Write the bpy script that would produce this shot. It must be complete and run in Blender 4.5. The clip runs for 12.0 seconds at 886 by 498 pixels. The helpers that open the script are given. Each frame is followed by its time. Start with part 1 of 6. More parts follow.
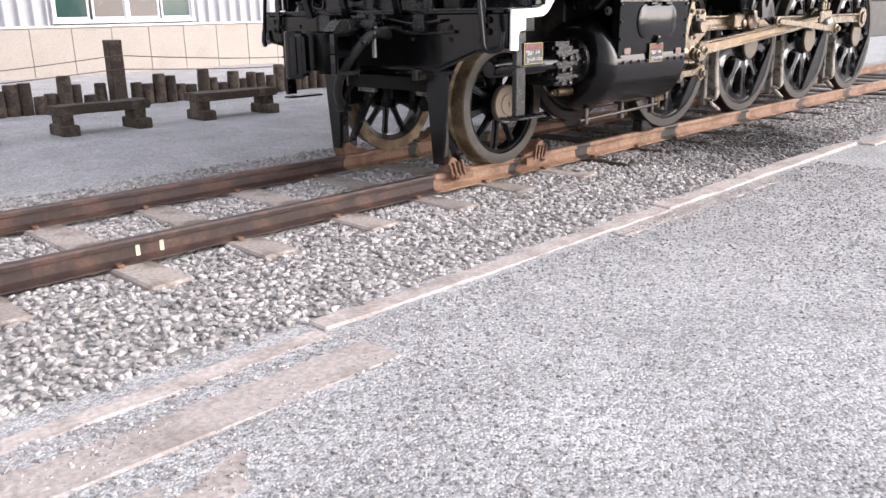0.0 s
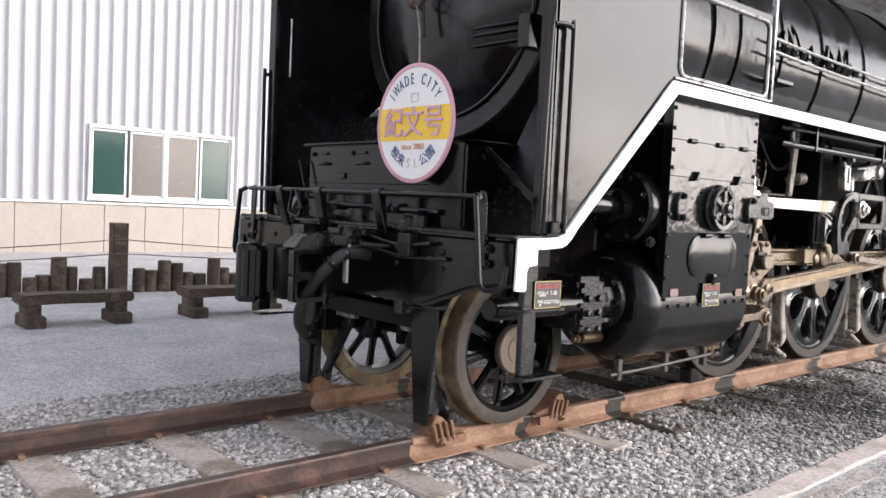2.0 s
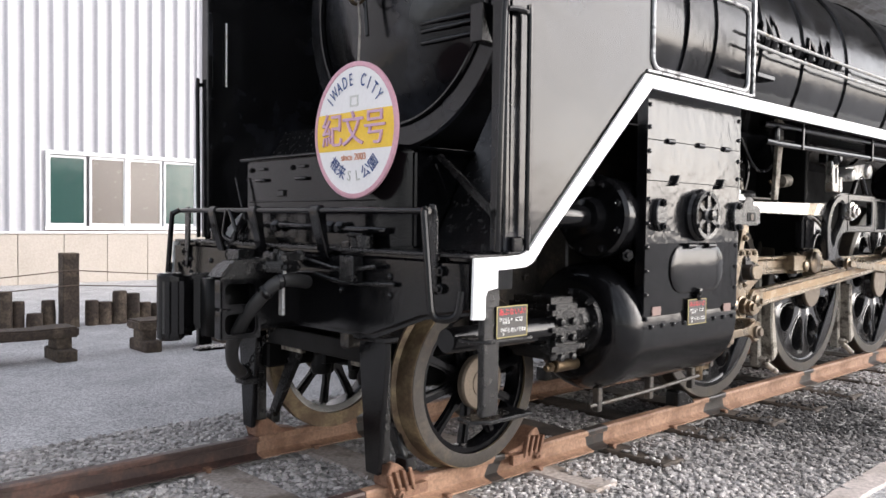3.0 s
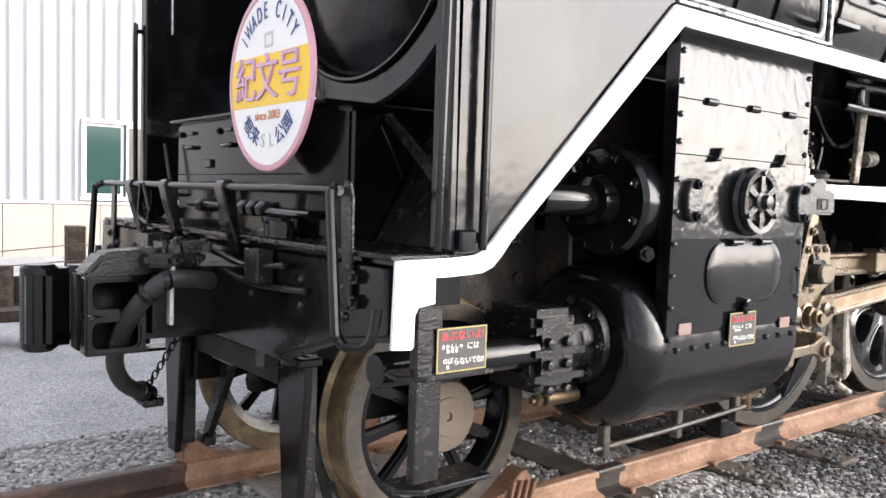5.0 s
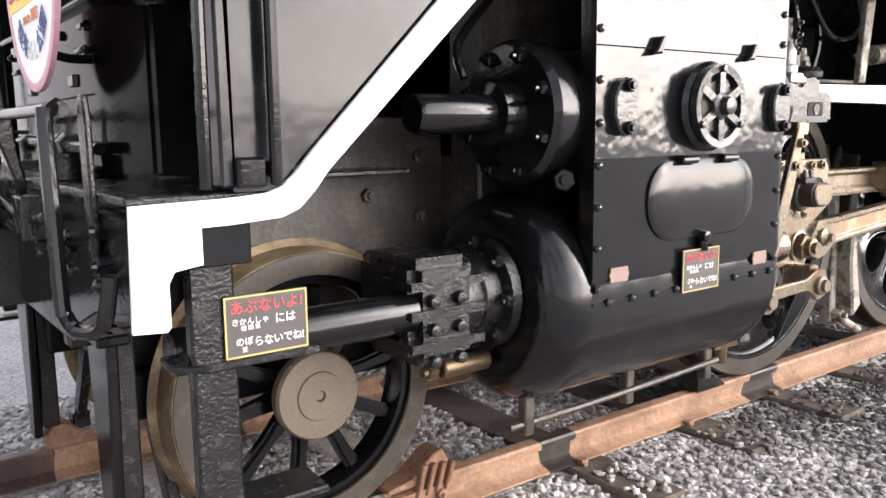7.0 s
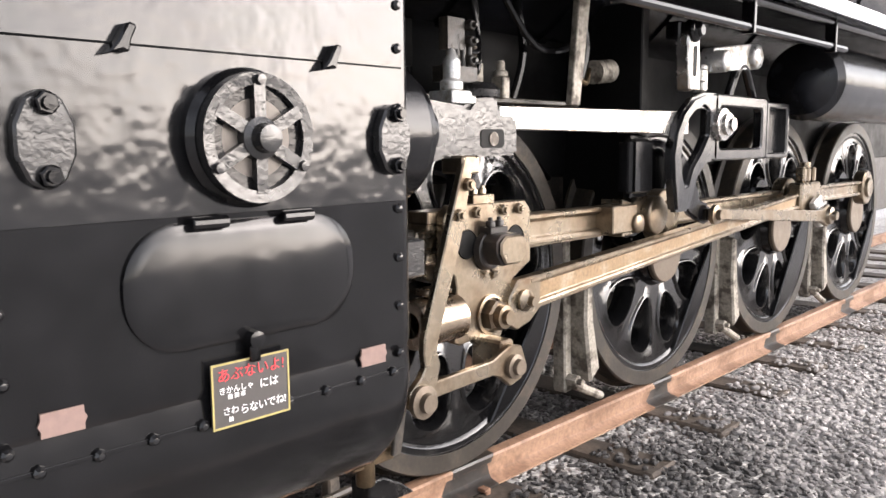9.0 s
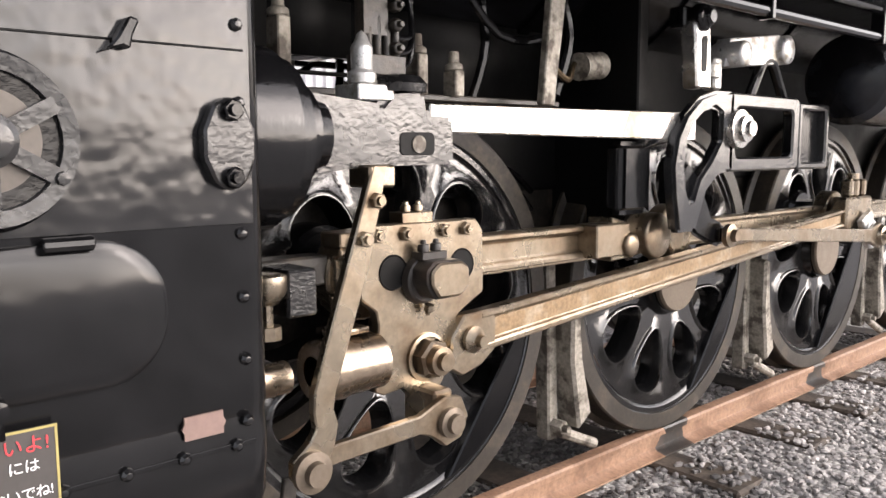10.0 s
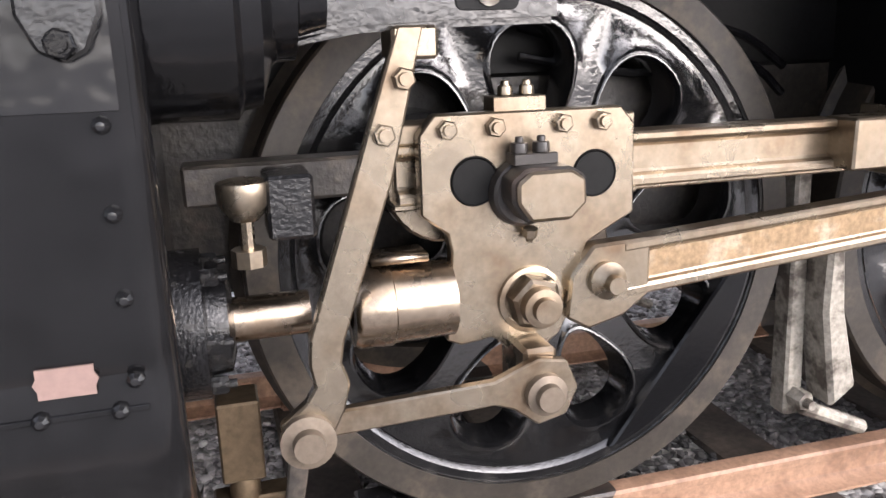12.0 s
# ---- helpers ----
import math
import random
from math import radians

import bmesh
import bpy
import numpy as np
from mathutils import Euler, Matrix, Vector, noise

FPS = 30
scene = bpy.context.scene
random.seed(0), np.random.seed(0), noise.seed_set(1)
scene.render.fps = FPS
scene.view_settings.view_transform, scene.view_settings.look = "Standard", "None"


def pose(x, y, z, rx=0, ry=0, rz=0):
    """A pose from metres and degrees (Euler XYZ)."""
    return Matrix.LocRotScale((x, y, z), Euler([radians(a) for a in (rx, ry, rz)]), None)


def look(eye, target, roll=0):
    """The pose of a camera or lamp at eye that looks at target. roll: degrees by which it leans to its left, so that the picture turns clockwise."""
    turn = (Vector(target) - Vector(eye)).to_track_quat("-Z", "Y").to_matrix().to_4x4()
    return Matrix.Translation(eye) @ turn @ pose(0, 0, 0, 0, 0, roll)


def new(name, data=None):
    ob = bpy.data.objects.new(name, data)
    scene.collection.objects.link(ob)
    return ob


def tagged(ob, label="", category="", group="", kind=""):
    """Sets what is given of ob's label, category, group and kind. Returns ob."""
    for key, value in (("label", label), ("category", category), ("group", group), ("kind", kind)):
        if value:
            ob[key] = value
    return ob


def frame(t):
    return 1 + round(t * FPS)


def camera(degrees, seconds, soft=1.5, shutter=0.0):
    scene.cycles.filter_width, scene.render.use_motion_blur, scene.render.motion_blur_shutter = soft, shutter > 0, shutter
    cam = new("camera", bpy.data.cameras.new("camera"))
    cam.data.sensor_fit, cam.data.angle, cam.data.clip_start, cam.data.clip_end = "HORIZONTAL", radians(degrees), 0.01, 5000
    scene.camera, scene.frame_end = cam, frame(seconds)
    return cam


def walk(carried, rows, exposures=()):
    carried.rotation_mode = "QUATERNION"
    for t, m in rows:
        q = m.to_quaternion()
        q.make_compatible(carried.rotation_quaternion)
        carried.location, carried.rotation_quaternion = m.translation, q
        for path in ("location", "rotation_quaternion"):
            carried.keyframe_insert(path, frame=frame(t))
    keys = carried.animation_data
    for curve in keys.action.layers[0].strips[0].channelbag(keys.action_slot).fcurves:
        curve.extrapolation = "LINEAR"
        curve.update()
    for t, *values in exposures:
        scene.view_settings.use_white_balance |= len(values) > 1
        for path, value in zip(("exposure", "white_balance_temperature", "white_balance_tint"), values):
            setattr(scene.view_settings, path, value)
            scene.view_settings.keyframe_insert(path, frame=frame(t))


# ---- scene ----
cam = camera(57.4, 12.0)
PATH = [
    (0, (-4.452, -4.481, 1.573), (-3.093, -3.126, 1.01), -1.0),
    (0.5, (-4.124, -4.311, 1.606), (-2.852, -2.827, 1.182), -0.0),
    (1, (-3.826, -4.045, 1.625), (-2.559, -2.54, 1.266), -1.1),
    (1.5, (-3.543, -3.886, 1.632), (-2.24, -2.398, 1.329), -0.8),
    (2, (-3.276, -3.735, 1.712), (-1.946, -2.246, 1.603), 2.7),
    (2.5, (-3.082, -3.572, 1.768), (-1.732, -2.097, 1.801), 2.5),
    (3, (-2.829, -3.447, 1.715), (-1.463, -1.987, 1.648), 0.7),
    (5, (-1.864, -3.007, 1.749), (-0.62, -1.446, 1.62), 1.8),
    (5.5, (-1.787, -2.898, 1.725), (-0.554, -1.328, 1.596), 0.7),
    (6, (-1.611, -2.825, 1.682), (-0.383, -1.261, 1.472), -0.7),
    (6.5, (-1.344, -2.795, 1.69), (-0.168, -1.203, 1.408), -0.9),
    (8.3, (-0.281, -2.702, 1.737), (0.966, -1.167, 1.441), 0.1),
    (8.5, (-0.146, -2.661, 1.733), (1.172, -1.185, 1.447), 0.2),
    (9, (0.225, -2.624, 1.752), (1.671, -1.265, 1.497), -0.4),
    (9.5, (0.578, -2.647, 1.751), (1.976, -1.236, 1.522), 0.4),
    (10, (0.852, -2.565, 1.748), (2.186, -1.094, 1.512), -0.2),
    (10.5, (1.116, -2.552, 1.715), (2.384, -1.038, 1.4), -1.4),
    (11, (1.386, -2.598, 1.692), (2.372, -0.925, 1.213), -0.9),
    (11.5, (1.573, -2.46, 1.658), (2.34, -0.702, 1.09), -1.4),
    (12, (1.724, -2.35, 1.697), (2.245, -0.486, 1.194), -1.8),
]
walk(cam, [(t, look(eye, target, roll)) for t, eye, target, roll in PATH], [(0, 0.52, 6450, 16), (1, 0.42, 6450, 15), (1.5, 0.45, 6450, 15), (3, 0.5, 6450, 13), (5, 0.95, 6450, 13), (6, 1.05, 6500, 14), (8.5, 1.15, 6600, 15), (9.5, 0.7, 6650, 15), (11, 0.88, 6850, 19), (12, 1.1, 6350, 17)])

# ---- sky and sun ----
world = bpy.data.worlds.new("overcast_sky")
scene.world = world
world.use_nodes = True
wn, wl = world.node_tree.nodes, world.node_tree.links
sky = wn.new("ShaderNodeTexSky")
sky.sky_type = "NISHITA"
sky.sun_disc = False
sky.sun_elevation, sky.sun_rotation = radians(27), radians(143)
sky.dust_density, sky.air_density = 2.5, 1.0
soften = wn.new("ShaderNodeHueSaturation")
soften.inputs["Saturation"].default_value = 0.3
wl.new(sky.outputs[0], soften.inputs["Color"])
# loose cloud cover all over the sky
clouds, cover_amount, cloud_mix = wn.new("ShaderNodeTexNoise"), wn.new("ShaderNodeMapRange"), wn.new("ShaderNodeVectorMath")
clouds.inputs["Scale"].default_value, clouds.inputs["Detail"].default_value = 3.5, 6
cover_amount.inputs[1].default_value, cover_amount.inputs[2].default_value = 0.35, 0.65
cover_amount.inputs[3].default_value, cover_amount.inputs[4].default_value = 0.6, 1.4
cloud_mix.operation = "SCALE"
wl.new(wn.new("ShaderNodeTexCoord").outputs["Generated"], clouds.inputs["Vector"])
wl.new(clouds.outputs["Fac"], cover_amount.inputs[0])
wl.new(soften.outputs[0], cloud_mix.inputs[0])
wl.new(cover_amount.outputs[0], cloud_mix.inputs["Scale"])
wl.new(cloud_mix.outputs[0], wn["Background"].inputs["Color"])
wn["Background"].inputs["Strength"].default_value = 0.28
sun = new("sun", bpy.data.lights.new("sun", "SUN"))
sun.data.energy, sun.data.angle, sun.data.color = 0.57, radians(75), (1.0, 0.99, 0.985)
sun.matrix_world = look((6.0, -8.0, 5.1), (0, 0, 0))

# ---- materials ----
def material(name, base, rough=0.5, metal=0.0, vary=0.25, scale=6.0, fine=60.0, bump=0.15, depth=0.004,
             second=None, amount=0.5, ior=1.5, coat=0.0, spread=0.12, rough_vary=0.1, per_piece=0.0, detail=3):
    """Colour varied at two scales, a second colour in patches (stains, wear, painted reflections), fine relief."""
    m = bpy.data.materials.new(name)
    m.use_nodes = True
    n, l = m.node_tree.nodes, m.node_tree.links
    b = n["Principled BSDF"]
    co = n.new("ShaderNodeTexCoord")
    def tex(s, detail, rough_=0.6):
        t = n.new("ShaderNodeTexNoise")
        t.inputs["Scale"].default_value, t.inputs["Detail"].default_value = s, detail
        t.inputs["Roughness"].default_value = rough_
        l.new(co.outputs["Object"], t.inputs["Vector"])
        return t
    def ramp(src, lo, hi, a, c):
        r = n.new("ShaderNodeMapRange")
        r.inputs[1].default_value, r.inputs[2].default_value = lo, hi
        r.inputs[3].default_value, r.inputs[4].default_value = a, c
        l.new(src, r.inputs[0])
        return r.outputs[0]
    def mix(kind, fac, a, c):
        x = n.new("ShaderNodeMix")
        x.data_type, x.blend_type = "RGBA", kind
        for sock, v in ((x.inputs[0], fac), (x.inputs[6], a), (x.inputs[7], c)):
            if isinstance(v, (int, float)):
                sock.default_value = v
            elif isinstance(v, tuple):
                sock.default_value = (*v, 1)
            else:
                l.new(v, sock)
        return x.outputs[2]
    big, small = tex(scale, detail + 1), tex(fine, detail)
    colour = base
    if second:
        colour = mix("MIX", ramp(big.outputs["Fac"], 0.62 - amount * 0.3, 0.62 - amount * 0.3 + spread, 0, 1), base, second)
    shade = ramp(small.outputs["Fac"], 0.3, 0.7, 1 - vary, 1 + vary)
    grey = n.new("ShaderNodeCombineColor")
    for k in range(3):
        l.new(shade, grey.inputs[k])
    colour = mix("MULTIPLY", 1.0, colour, grey.outputs[0])
    if per_piece:
        info = n.new("ShaderNodeObjectInfo")
        g2 = n.new("ShaderNodeCombineColor")
        v = ramp(info.outputs["Random"], 0, 1, 1 - per_piece, 1 + per_piece)
        for k in range(3):
            l.new(v, g2.inputs[k])
        colour = mix("MULTIPLY", 1.0, colour, g2.outputs[0])
    l.new(colour, b.inputs["Base Color"])
    l.new(ramp(big.outputs["Fac"], 0.3, 0.7, max(0.02, rough - rough_vary), min(1, rough + rough_vary)), b.inputs["Roughness"])
    b.inputs["Metallic"].default_value, b.inputs["IOR"].default_value = metal, ior
    b.inputs["Coat Weight"].default_value = coat
    b.inputs["Coat Roughness"].default_value = 0.08
    if bump:
        bp = n.new("ShaderNodeBump")
        bp.inputs["Strength"].default_value, bp.inputs["Distance"].default_value = bump, depth
        l.new(mix("MIX", 0.5, big.outputs["Fac"], small.outputs["Fac"]), bp.inputs["Height"])
        l.new(bp.outputs[0], b.inputs["Normal"])
    return m


def gravel(name, dark, light, size, bump, depth, tint=0.0, patch=None):
    """Loose stone chippings: cells of their own brightness, rounded relief, patches at a larger scale."""
    m = bpy.data.materials.new(name)
    m.use_nodes = True
    n, l = m.node_tree.nodes, m.node_tree.links
    b = n["Principled BSDF"]
    b.inputs["Roughness"].default_value = 0.85
    co = n.new("ShaderNodeTexCoord")
    cells = n.new("ShaderNodeTexVoronoi")
    cells.inputs["Scale"].default_value = 1 / size
    warp = n.new("ShaderNodeTexNoise")
    warp.inputs["Scale"].default_value, warp.inputs["Detail"].default_value = 0.6 / size, 2
    add = n.new("ShaderNodeVectorMath")
    add.operation = "MULTIPLY_ADD"
    add.inputs[1].default_value = (size * 0.8,) * 3
    l.new(co.outputs["Object"], warp.inputs["Vector"])
    l.new(warp.outputs["Color"], add.inputs[0])
    l.new(co.outputs["Object"], add.inputs[2])
    l.new(add.outputs[0], cells.inputs["Vector"])
    tone = n.new("ShaderNodeValToRGB")
    tone.color_ramp.elements[0].color, tone.color_ramp.elements[1].color = (*dark, 1), (*light, 1)
    tone.color_ramp.elements[0].position, tone.color_ramp.elements[1].position = 0.15, 0.85
    sep = n.new("ShaderNodeSeparateColor")
    l.new(cells.outputs["Color"], sep.inputs[0])
    l.new(sep.outputs[0], tone.inputs[0])
    wide = n.new("ShaderNodeTexNoise")
    wide.inputs["Scale"].default_value, wide.inputs["Detail"].default_value = 2.2, 8
    l.new(co.outputs["Object"], wide.inputs["Vector"])
    mr = n.new("ShaderNodeMapRange")
    mr.inputs[1].default_value, mr.inputs[2].default_value = 0.3, 0.7
    mr.inputs[3].default_value, mr.inputs[4].default_value = 0.84, 1.12
    l.new(wide.outputs["Fac"], mr.inputs[0])
    g = n.new("ShaderNodeCombineColor")
    for k in range(3):
        l.new(mr.outputs[0], g.inputs[k])
    x = n.new("ShaderNodeMix")
    x.data_type, x.blend_type = "RGBA", "MULTIPLY"
    x.inputs[0].default_value = 1
    l.new(tone.outputs[0], x.inputs[6])
    l.new(g.outputs[0], x.inputs[7])
    out = x.outputs[2]
    if patch:
        w2 = n.new("ShaderNodeTexNoise")
        w2.inputs["Scale"].default_value, w2.inputs["Detail"].default_value = 0.5, 5
        l.new(co.outputs["Object"], w2.inputs["Vector"])
        m2 = n.new("ShaderNodeMapRange")
        m2.inputs[1].default_value, m2.inputs[2].default_value = 0.52, 0.68
        m2.inputs[4].default_value = 0.6
        l.new(w2.outputs["Fac"], m2.inputs[0])
        y = n.new("ShaderNodeMix")
        y.data_type = "RGBA"
        l.new(m2.outputs[0], y.inputs[0])
        l.new(out, y.inputs[6])
        y.inputs[7].default_value = (*patch, 1)
        out = y.outputs[2]
    l.new(out, b.inputs["Base Color"])
    bp = n.new("ShaderNodeBump")
    bp.inputs["Strength"].default_value, bp.inputs["Distance"].default_value = bump, depth
    bp.invert = True
    l.new(cells.outputs["Distance"], bp.inputs["Height"])
    l.new(bp.outputs[0], b.inputs["Normal"])
    return m


BLACK = material("black_enamel", (0.004, 0.004, 0.0045), 0.14, vary=0.3, scale=9, fine=60, bump=0.4, depth=0.003, ior=1.4, rough_vary=0.08)
ROUGH_BLACK = material("thick_worn_black_paint", (0.005, 0.005, 0.0055), 0.22, ior=1.45, vary=0.5, scale=25, fine=120, bump=0.8, depth=0.006, second=(0.018, 0.017, 0.016), amount=0.25)
# the bluish second colour paints soft cloud reflections into the sheet
SHEET = material("glossy_black_sheet", (0.006, 0.006, 0.0065), 0.17, second=(0.021, 0.023, 0.029), amount=0.42, spread=0.3, vary=0.25, scale=2.0, fine=8, bump=0.28, depth=0.014, ior=1.38, rough_vary=0.1, detail=2.5)
COVER = material("glossy_cover_sheet", (0.006, 0.006, 0.0065), 0.15, vary=0.3, scale=4.5, fine=12, bump=0.42, depth=0.015, ior=1.52, rough_vary=0.06, detail=2)
WHEEL = material("glossy_black_wheel_paint", (0.006, 0.006, 0.0065), 0.14, vary=0.3, scale=14, fine=80, bump=0.4, depth=0.004, ior=1.8, rough_vary=0.08, second=(0.02, 0.019, 0.018), amount=0.2)
BRONZED = material("polished_bronzed_steel", (0.37, 0.3, 0.23), 0.26, 1.0, vary=0.15, scale=9, fine=70, bump=0.1, depth=0.002, second=(0.3, 0.22, 0.15), amount=0.4, spread=0.3)
SATIN_BLACK = material("satin_black_sheet", (0.006, 0.006, 0.0065), 0.16, vary=0.3, scale=3, fine=10, bump=0.35, depth=0.012, ior=1.4, rough_vary=0.06, detail=1.5)
# pale grey paints the bright reflection along the deflector's edges
PALE_EDGE = material("pale_reflecting_sheet_edge", (0.42, 0.42, 0.42), 0.35, 0.5, vary=0.2, scale=12, fine=60, bump=0.2, second=(0.06, 0.06, 0.06), amount=0.3)
CAST = material("thick_painted_casting", (0.012, 0.012, 0.012), 0.24, ior=1.6, vary=0.3, scale=10, fine=55, bump=0.5, depth=0.005, detail=2)
PANEL = material("dull_bronze_panel", (0.085, 0.074, 0.064), 0.42, 0.3, vary=0.12, scale=12, fine=60, bump=0.1)
GRIME = material("grimy_brown_black_frame", (0.022, 0.019, 0.016), 0.42, ior=1.5, vary=0.5, scale=7, fine=50, bump=0.8, depth=0.006, second=(0.075, 0.06, 0.046), amount=0.35, spread=0.2)
RUST_WEB = material("rust_stained_rod_web", (0.27, 0.19, 0.115), 0.42, 0.8, vary=0.3, scale=9, fine=60, bump=0.2, depth=0.002, second=(0.34, 0.275, 0.2), amount=0.4)
# plain dull black; also painted in for the shade inside holes, slots and pockets
DULL_BLACK = material("dull_black", (0.004, 0.004, 0.004), 0.5, ior=1.25, vary=0.3, bump=0.2)
WHITE = material("white_line_paint", (0.8, 0.8, 0.79), 0.45, vary=0.04, scale=4, fine=40, bump=0.1, second=(0.7, 0.7, 0.68), amount=0.3)
STEEL = material("bare_bronzed_steel", (0.31, 0.262, 0.2), 0.3, 0.95, vary=0.12, scale=7, fine=60, bump=0.1, depth=0.002, second=(0.15, 0.105, 0.068), amount=0.6, spread=0.3)
BRIGHT = material("polished_steel", (0.62, 0.6, 0.57), 0.25, 0.9, vary=0.1, scale=10, fine=80, bump=0.1, depth=0.002, second=(0.42, 0.36, 0.28), amount=0.25)
SILVER = material("silver_painted_steel", (0.5, 0.5, 0.49), 0.35, 0.6, vary=0.15, scale=20, fine=120, bump=0.4, depth=0.003, second=(0.3, 0.27, 0.22), amount=0.3)
TREAD = material("worn_tyre_tread", (0.25, 0.19, 0.11), 0.5, 0.35, vary=0.2, scale=5, fine=60, bump=0.2, second=(0.13, 0.09, 0.055), amount=0.55)
TYRE = material("brown_black_tyre", (0.028, 0.023, 0.018), 0.5, 0.1, vary=0.3, scale=8, fine=60, bump=0.25, second=(0.055, 0.043, 0.031), amount=0.4)
HUB = material("brown_steel_hub", (0.14, 0.112, 0.085), 0.5, 0.5, vary=0.15, scale=20, fine=90, bump=0.15)
RAIL_DARK = material("weathered_rail", (0.045, 0.028, 0.024), 0.5, 0.1, vary=0.3, scale=5, fine=50, bump=0.3, second=(0.095, 0.052, 0.04), amount=0.5)
RAIL_RUST = material("rusty_painted_rail", (0.275, 0.163, 0.104), 0.65, 0.0, vary=0.25, scale=4, fine=50, bump=0.35, second=(0.19, 0.105, 0.063), amount=0.5)
OXIDE = material("rusted_cast_iron", (0.2, 0.108, 0.066), 0.7, 0.1, vary=0.3, scale=12, fine=70, bump=0.5, second=(0.15, 0.075, 0.045), amount=0.5)
TIE = material("weathered_sleeper_wood", (0.39, 0.34, 0.305), 0.85, vary=0.3, scale=3, fine=40, bump=0.6, depth=0.008, second=(0.2, 0.165, 0.135), amount=0.5, per_piece=0.15)
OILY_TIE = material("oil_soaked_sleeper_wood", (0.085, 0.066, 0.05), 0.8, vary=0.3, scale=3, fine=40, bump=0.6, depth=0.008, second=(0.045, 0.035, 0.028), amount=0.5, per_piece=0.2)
PLANK = material("weathered_pinkish_plank", (0.5, 0.44, 0.41), 0.85, vary=0.25, scale=4, fine=45, bump=0.7, depth=0.008, second=(0.38, 0.33, 0.3), amount=0.5, per_piece=0.1)
LOG = material("dark_weathered_log", (0.055, 0.039, 0.029), 0.85, vary=0.4, scale=5, fine=30, bump=0.9, depth=0.015, second=(0.115, 0.088, 0.064), amount=0.45, per_piece=0.3)
WALLPANEL = material("white_steel_cladding", (0.44, 0.435, 0.46), 0.45, vary=0.04, scale=1.2, fine=12, bump=0.05, second=(0.4, 0.395, 0.42), amount=0.4, spread=0.4)
CONCRETE = material("cream_concrete_base", (0.43, 0.385, 0.335), 0.8, vary=0.08, scale=1.5, fine=25, bump=0.2, second=(0.38, 0.34, 0.29), amount=0.4, spread=0.4)
FRAME = material("white_window_frame", (0.8, 0.8, 0.8), 0.4, vary=0.04, bump=0.05)
GREEN = material("dark_green_glazing", (0.03, 0.07, 0.062), 0.12, vary=0.1, bump=0.02)
BROWN = material("grey_brown_blind_glazing", (0.16, 0.14, 0.125), 0.2, vary=0.1, bump=0.02)
RUBBER = material("black_rubber_hose", (0.018, 0.018, 0.018), 0.5, vary=0.2, bump=0.3)
BRASS = material("tarnished_brass", (0.12, 0.088, 0.055), 0.42, 0.9, vary=0.2, bump=0.2)
GREASE = material("dirty_grey_steel", (0.3, 0.275, 0.235), 0.6, 0.3, vary=0.3, scale=12, fine=60, bump=0.5, second=(0.1, 0.085, 0.07), amount=0.45)
STONE = gravel("ballast_bed_stones", (0.24, 0.23, 0.22), (0.5, 0.48, 0.455), 0.028, 1.0, 0.02)
GRAVEL = gravel("fine_grey_chippings", (0.29, 0.285, 0.285), (0.6, 0.592, 0.592), 0.011, 0.9, 0.006)


# ---- small builders ----
def thing(name, at=(0, 0, 0), label="", category="", group="", kind=""):
    ob = new(name)
    ob.location = at
    return tagged(ob, label, category, group, kind)


def finish(bm, smooth=32):
    for f in bm.faces:
        f.smooth = True
    for e in bm.edges:
        if len(e.link_faces) == 2 and e.calc_face_angle(0) > radians(smooth):
            e.smooth = False


def part(name, bm, mat, parent=None, label="", smooth=32):
    finish(bm, smooth)
    me = bpy.data.meshes.new(name)
    bm.to_mesh(me)
    bm.free()
    me.materials.append(mat)
    ob = new(name, me)
    if parent:
        ob.parent = parent
        base = Vector((0, 0, 0))
        p = parent
        while p:
            base += Vector(p.location)
            p = p.parent
        me.transform(Matrix.Translation(-base))
    return tagged(ob, label)


def pieces(name, bm, mat, parent, places):
    """The same small piece at several places, each an object of its own on one mesh."""
    finish(bm)
    me = bpy.data.meshes.new(name)
    bm.to_mesh(me)
    bm.free()
    me.materials.append(mat)
    base = Vector((0, 0, 0))
    p = parent
    while p:
        base += Vector(p.location)
        p = p.parent
    for at in places:
        ob = new(name, me)
        ob.parent = parent
        ob.location = Vector(at) - base
        tagged(ob)


def bev(bm, w, seg=1, angle=30):
    bmesh.ops.remove_doubles(bm, verts=bm.verts, dist=1e-5)
    es = [e for e in bm.edges if len(e.link_faces) == 2 and e.calc_face_angle(0) > radians(angle)]
    bmesh.ops.bevel(bm, geom=es, offset=w, segments=seg, affect="EDGES", clamp_overlap=True)
    return bm


def box(bm, x0, x1, y0, y1, z0, z1, turn=None):
    v = [bm.verts.new((x, y, z)) for x in (x0, x1) for y in (y0, y1) for z in (z0, z1)]
    for q in ((0, 1, 3, 2), (4, 6, 7, 5), (0, 4, 5, 1), (2, 3, 7, 6), (0, 2, 6, 4), (1, 5, 7, 3)):
        bm.faces.new([v[i] for i in q])
    if turn:
        bmesh.ops.transform(bm, matrix=turn, verts=v)
    return bm


def to3(axis, a, b, c):
    return (c, a, b) if axis == "x" else (a, c, b) if axis == "y" else (a, b, c)


def prism(bm, pts, axis, lo, hi):
    """Outline pts across an axis (x: y,z; y: x,z; z: x,y), from lo to hi."""
    a = [bm.verts.new(to3(axis, p[0], p[1], lo)) for p in pts]
    b = [bm.verts.new(to3(axis, p[0], p[1], hi)) for p in pts]
    n = len(pts)
    bm.faces.new(a)
    bm.faces.new(b[::-1])
    for i in range(n):
        bm.faces.new((a[i], b[i], b[(i + 1) % n], a[(i + 1) % n]))
    bmesh.ops.recalc_face_normals(bm, faces=bm.faces)
    return bm


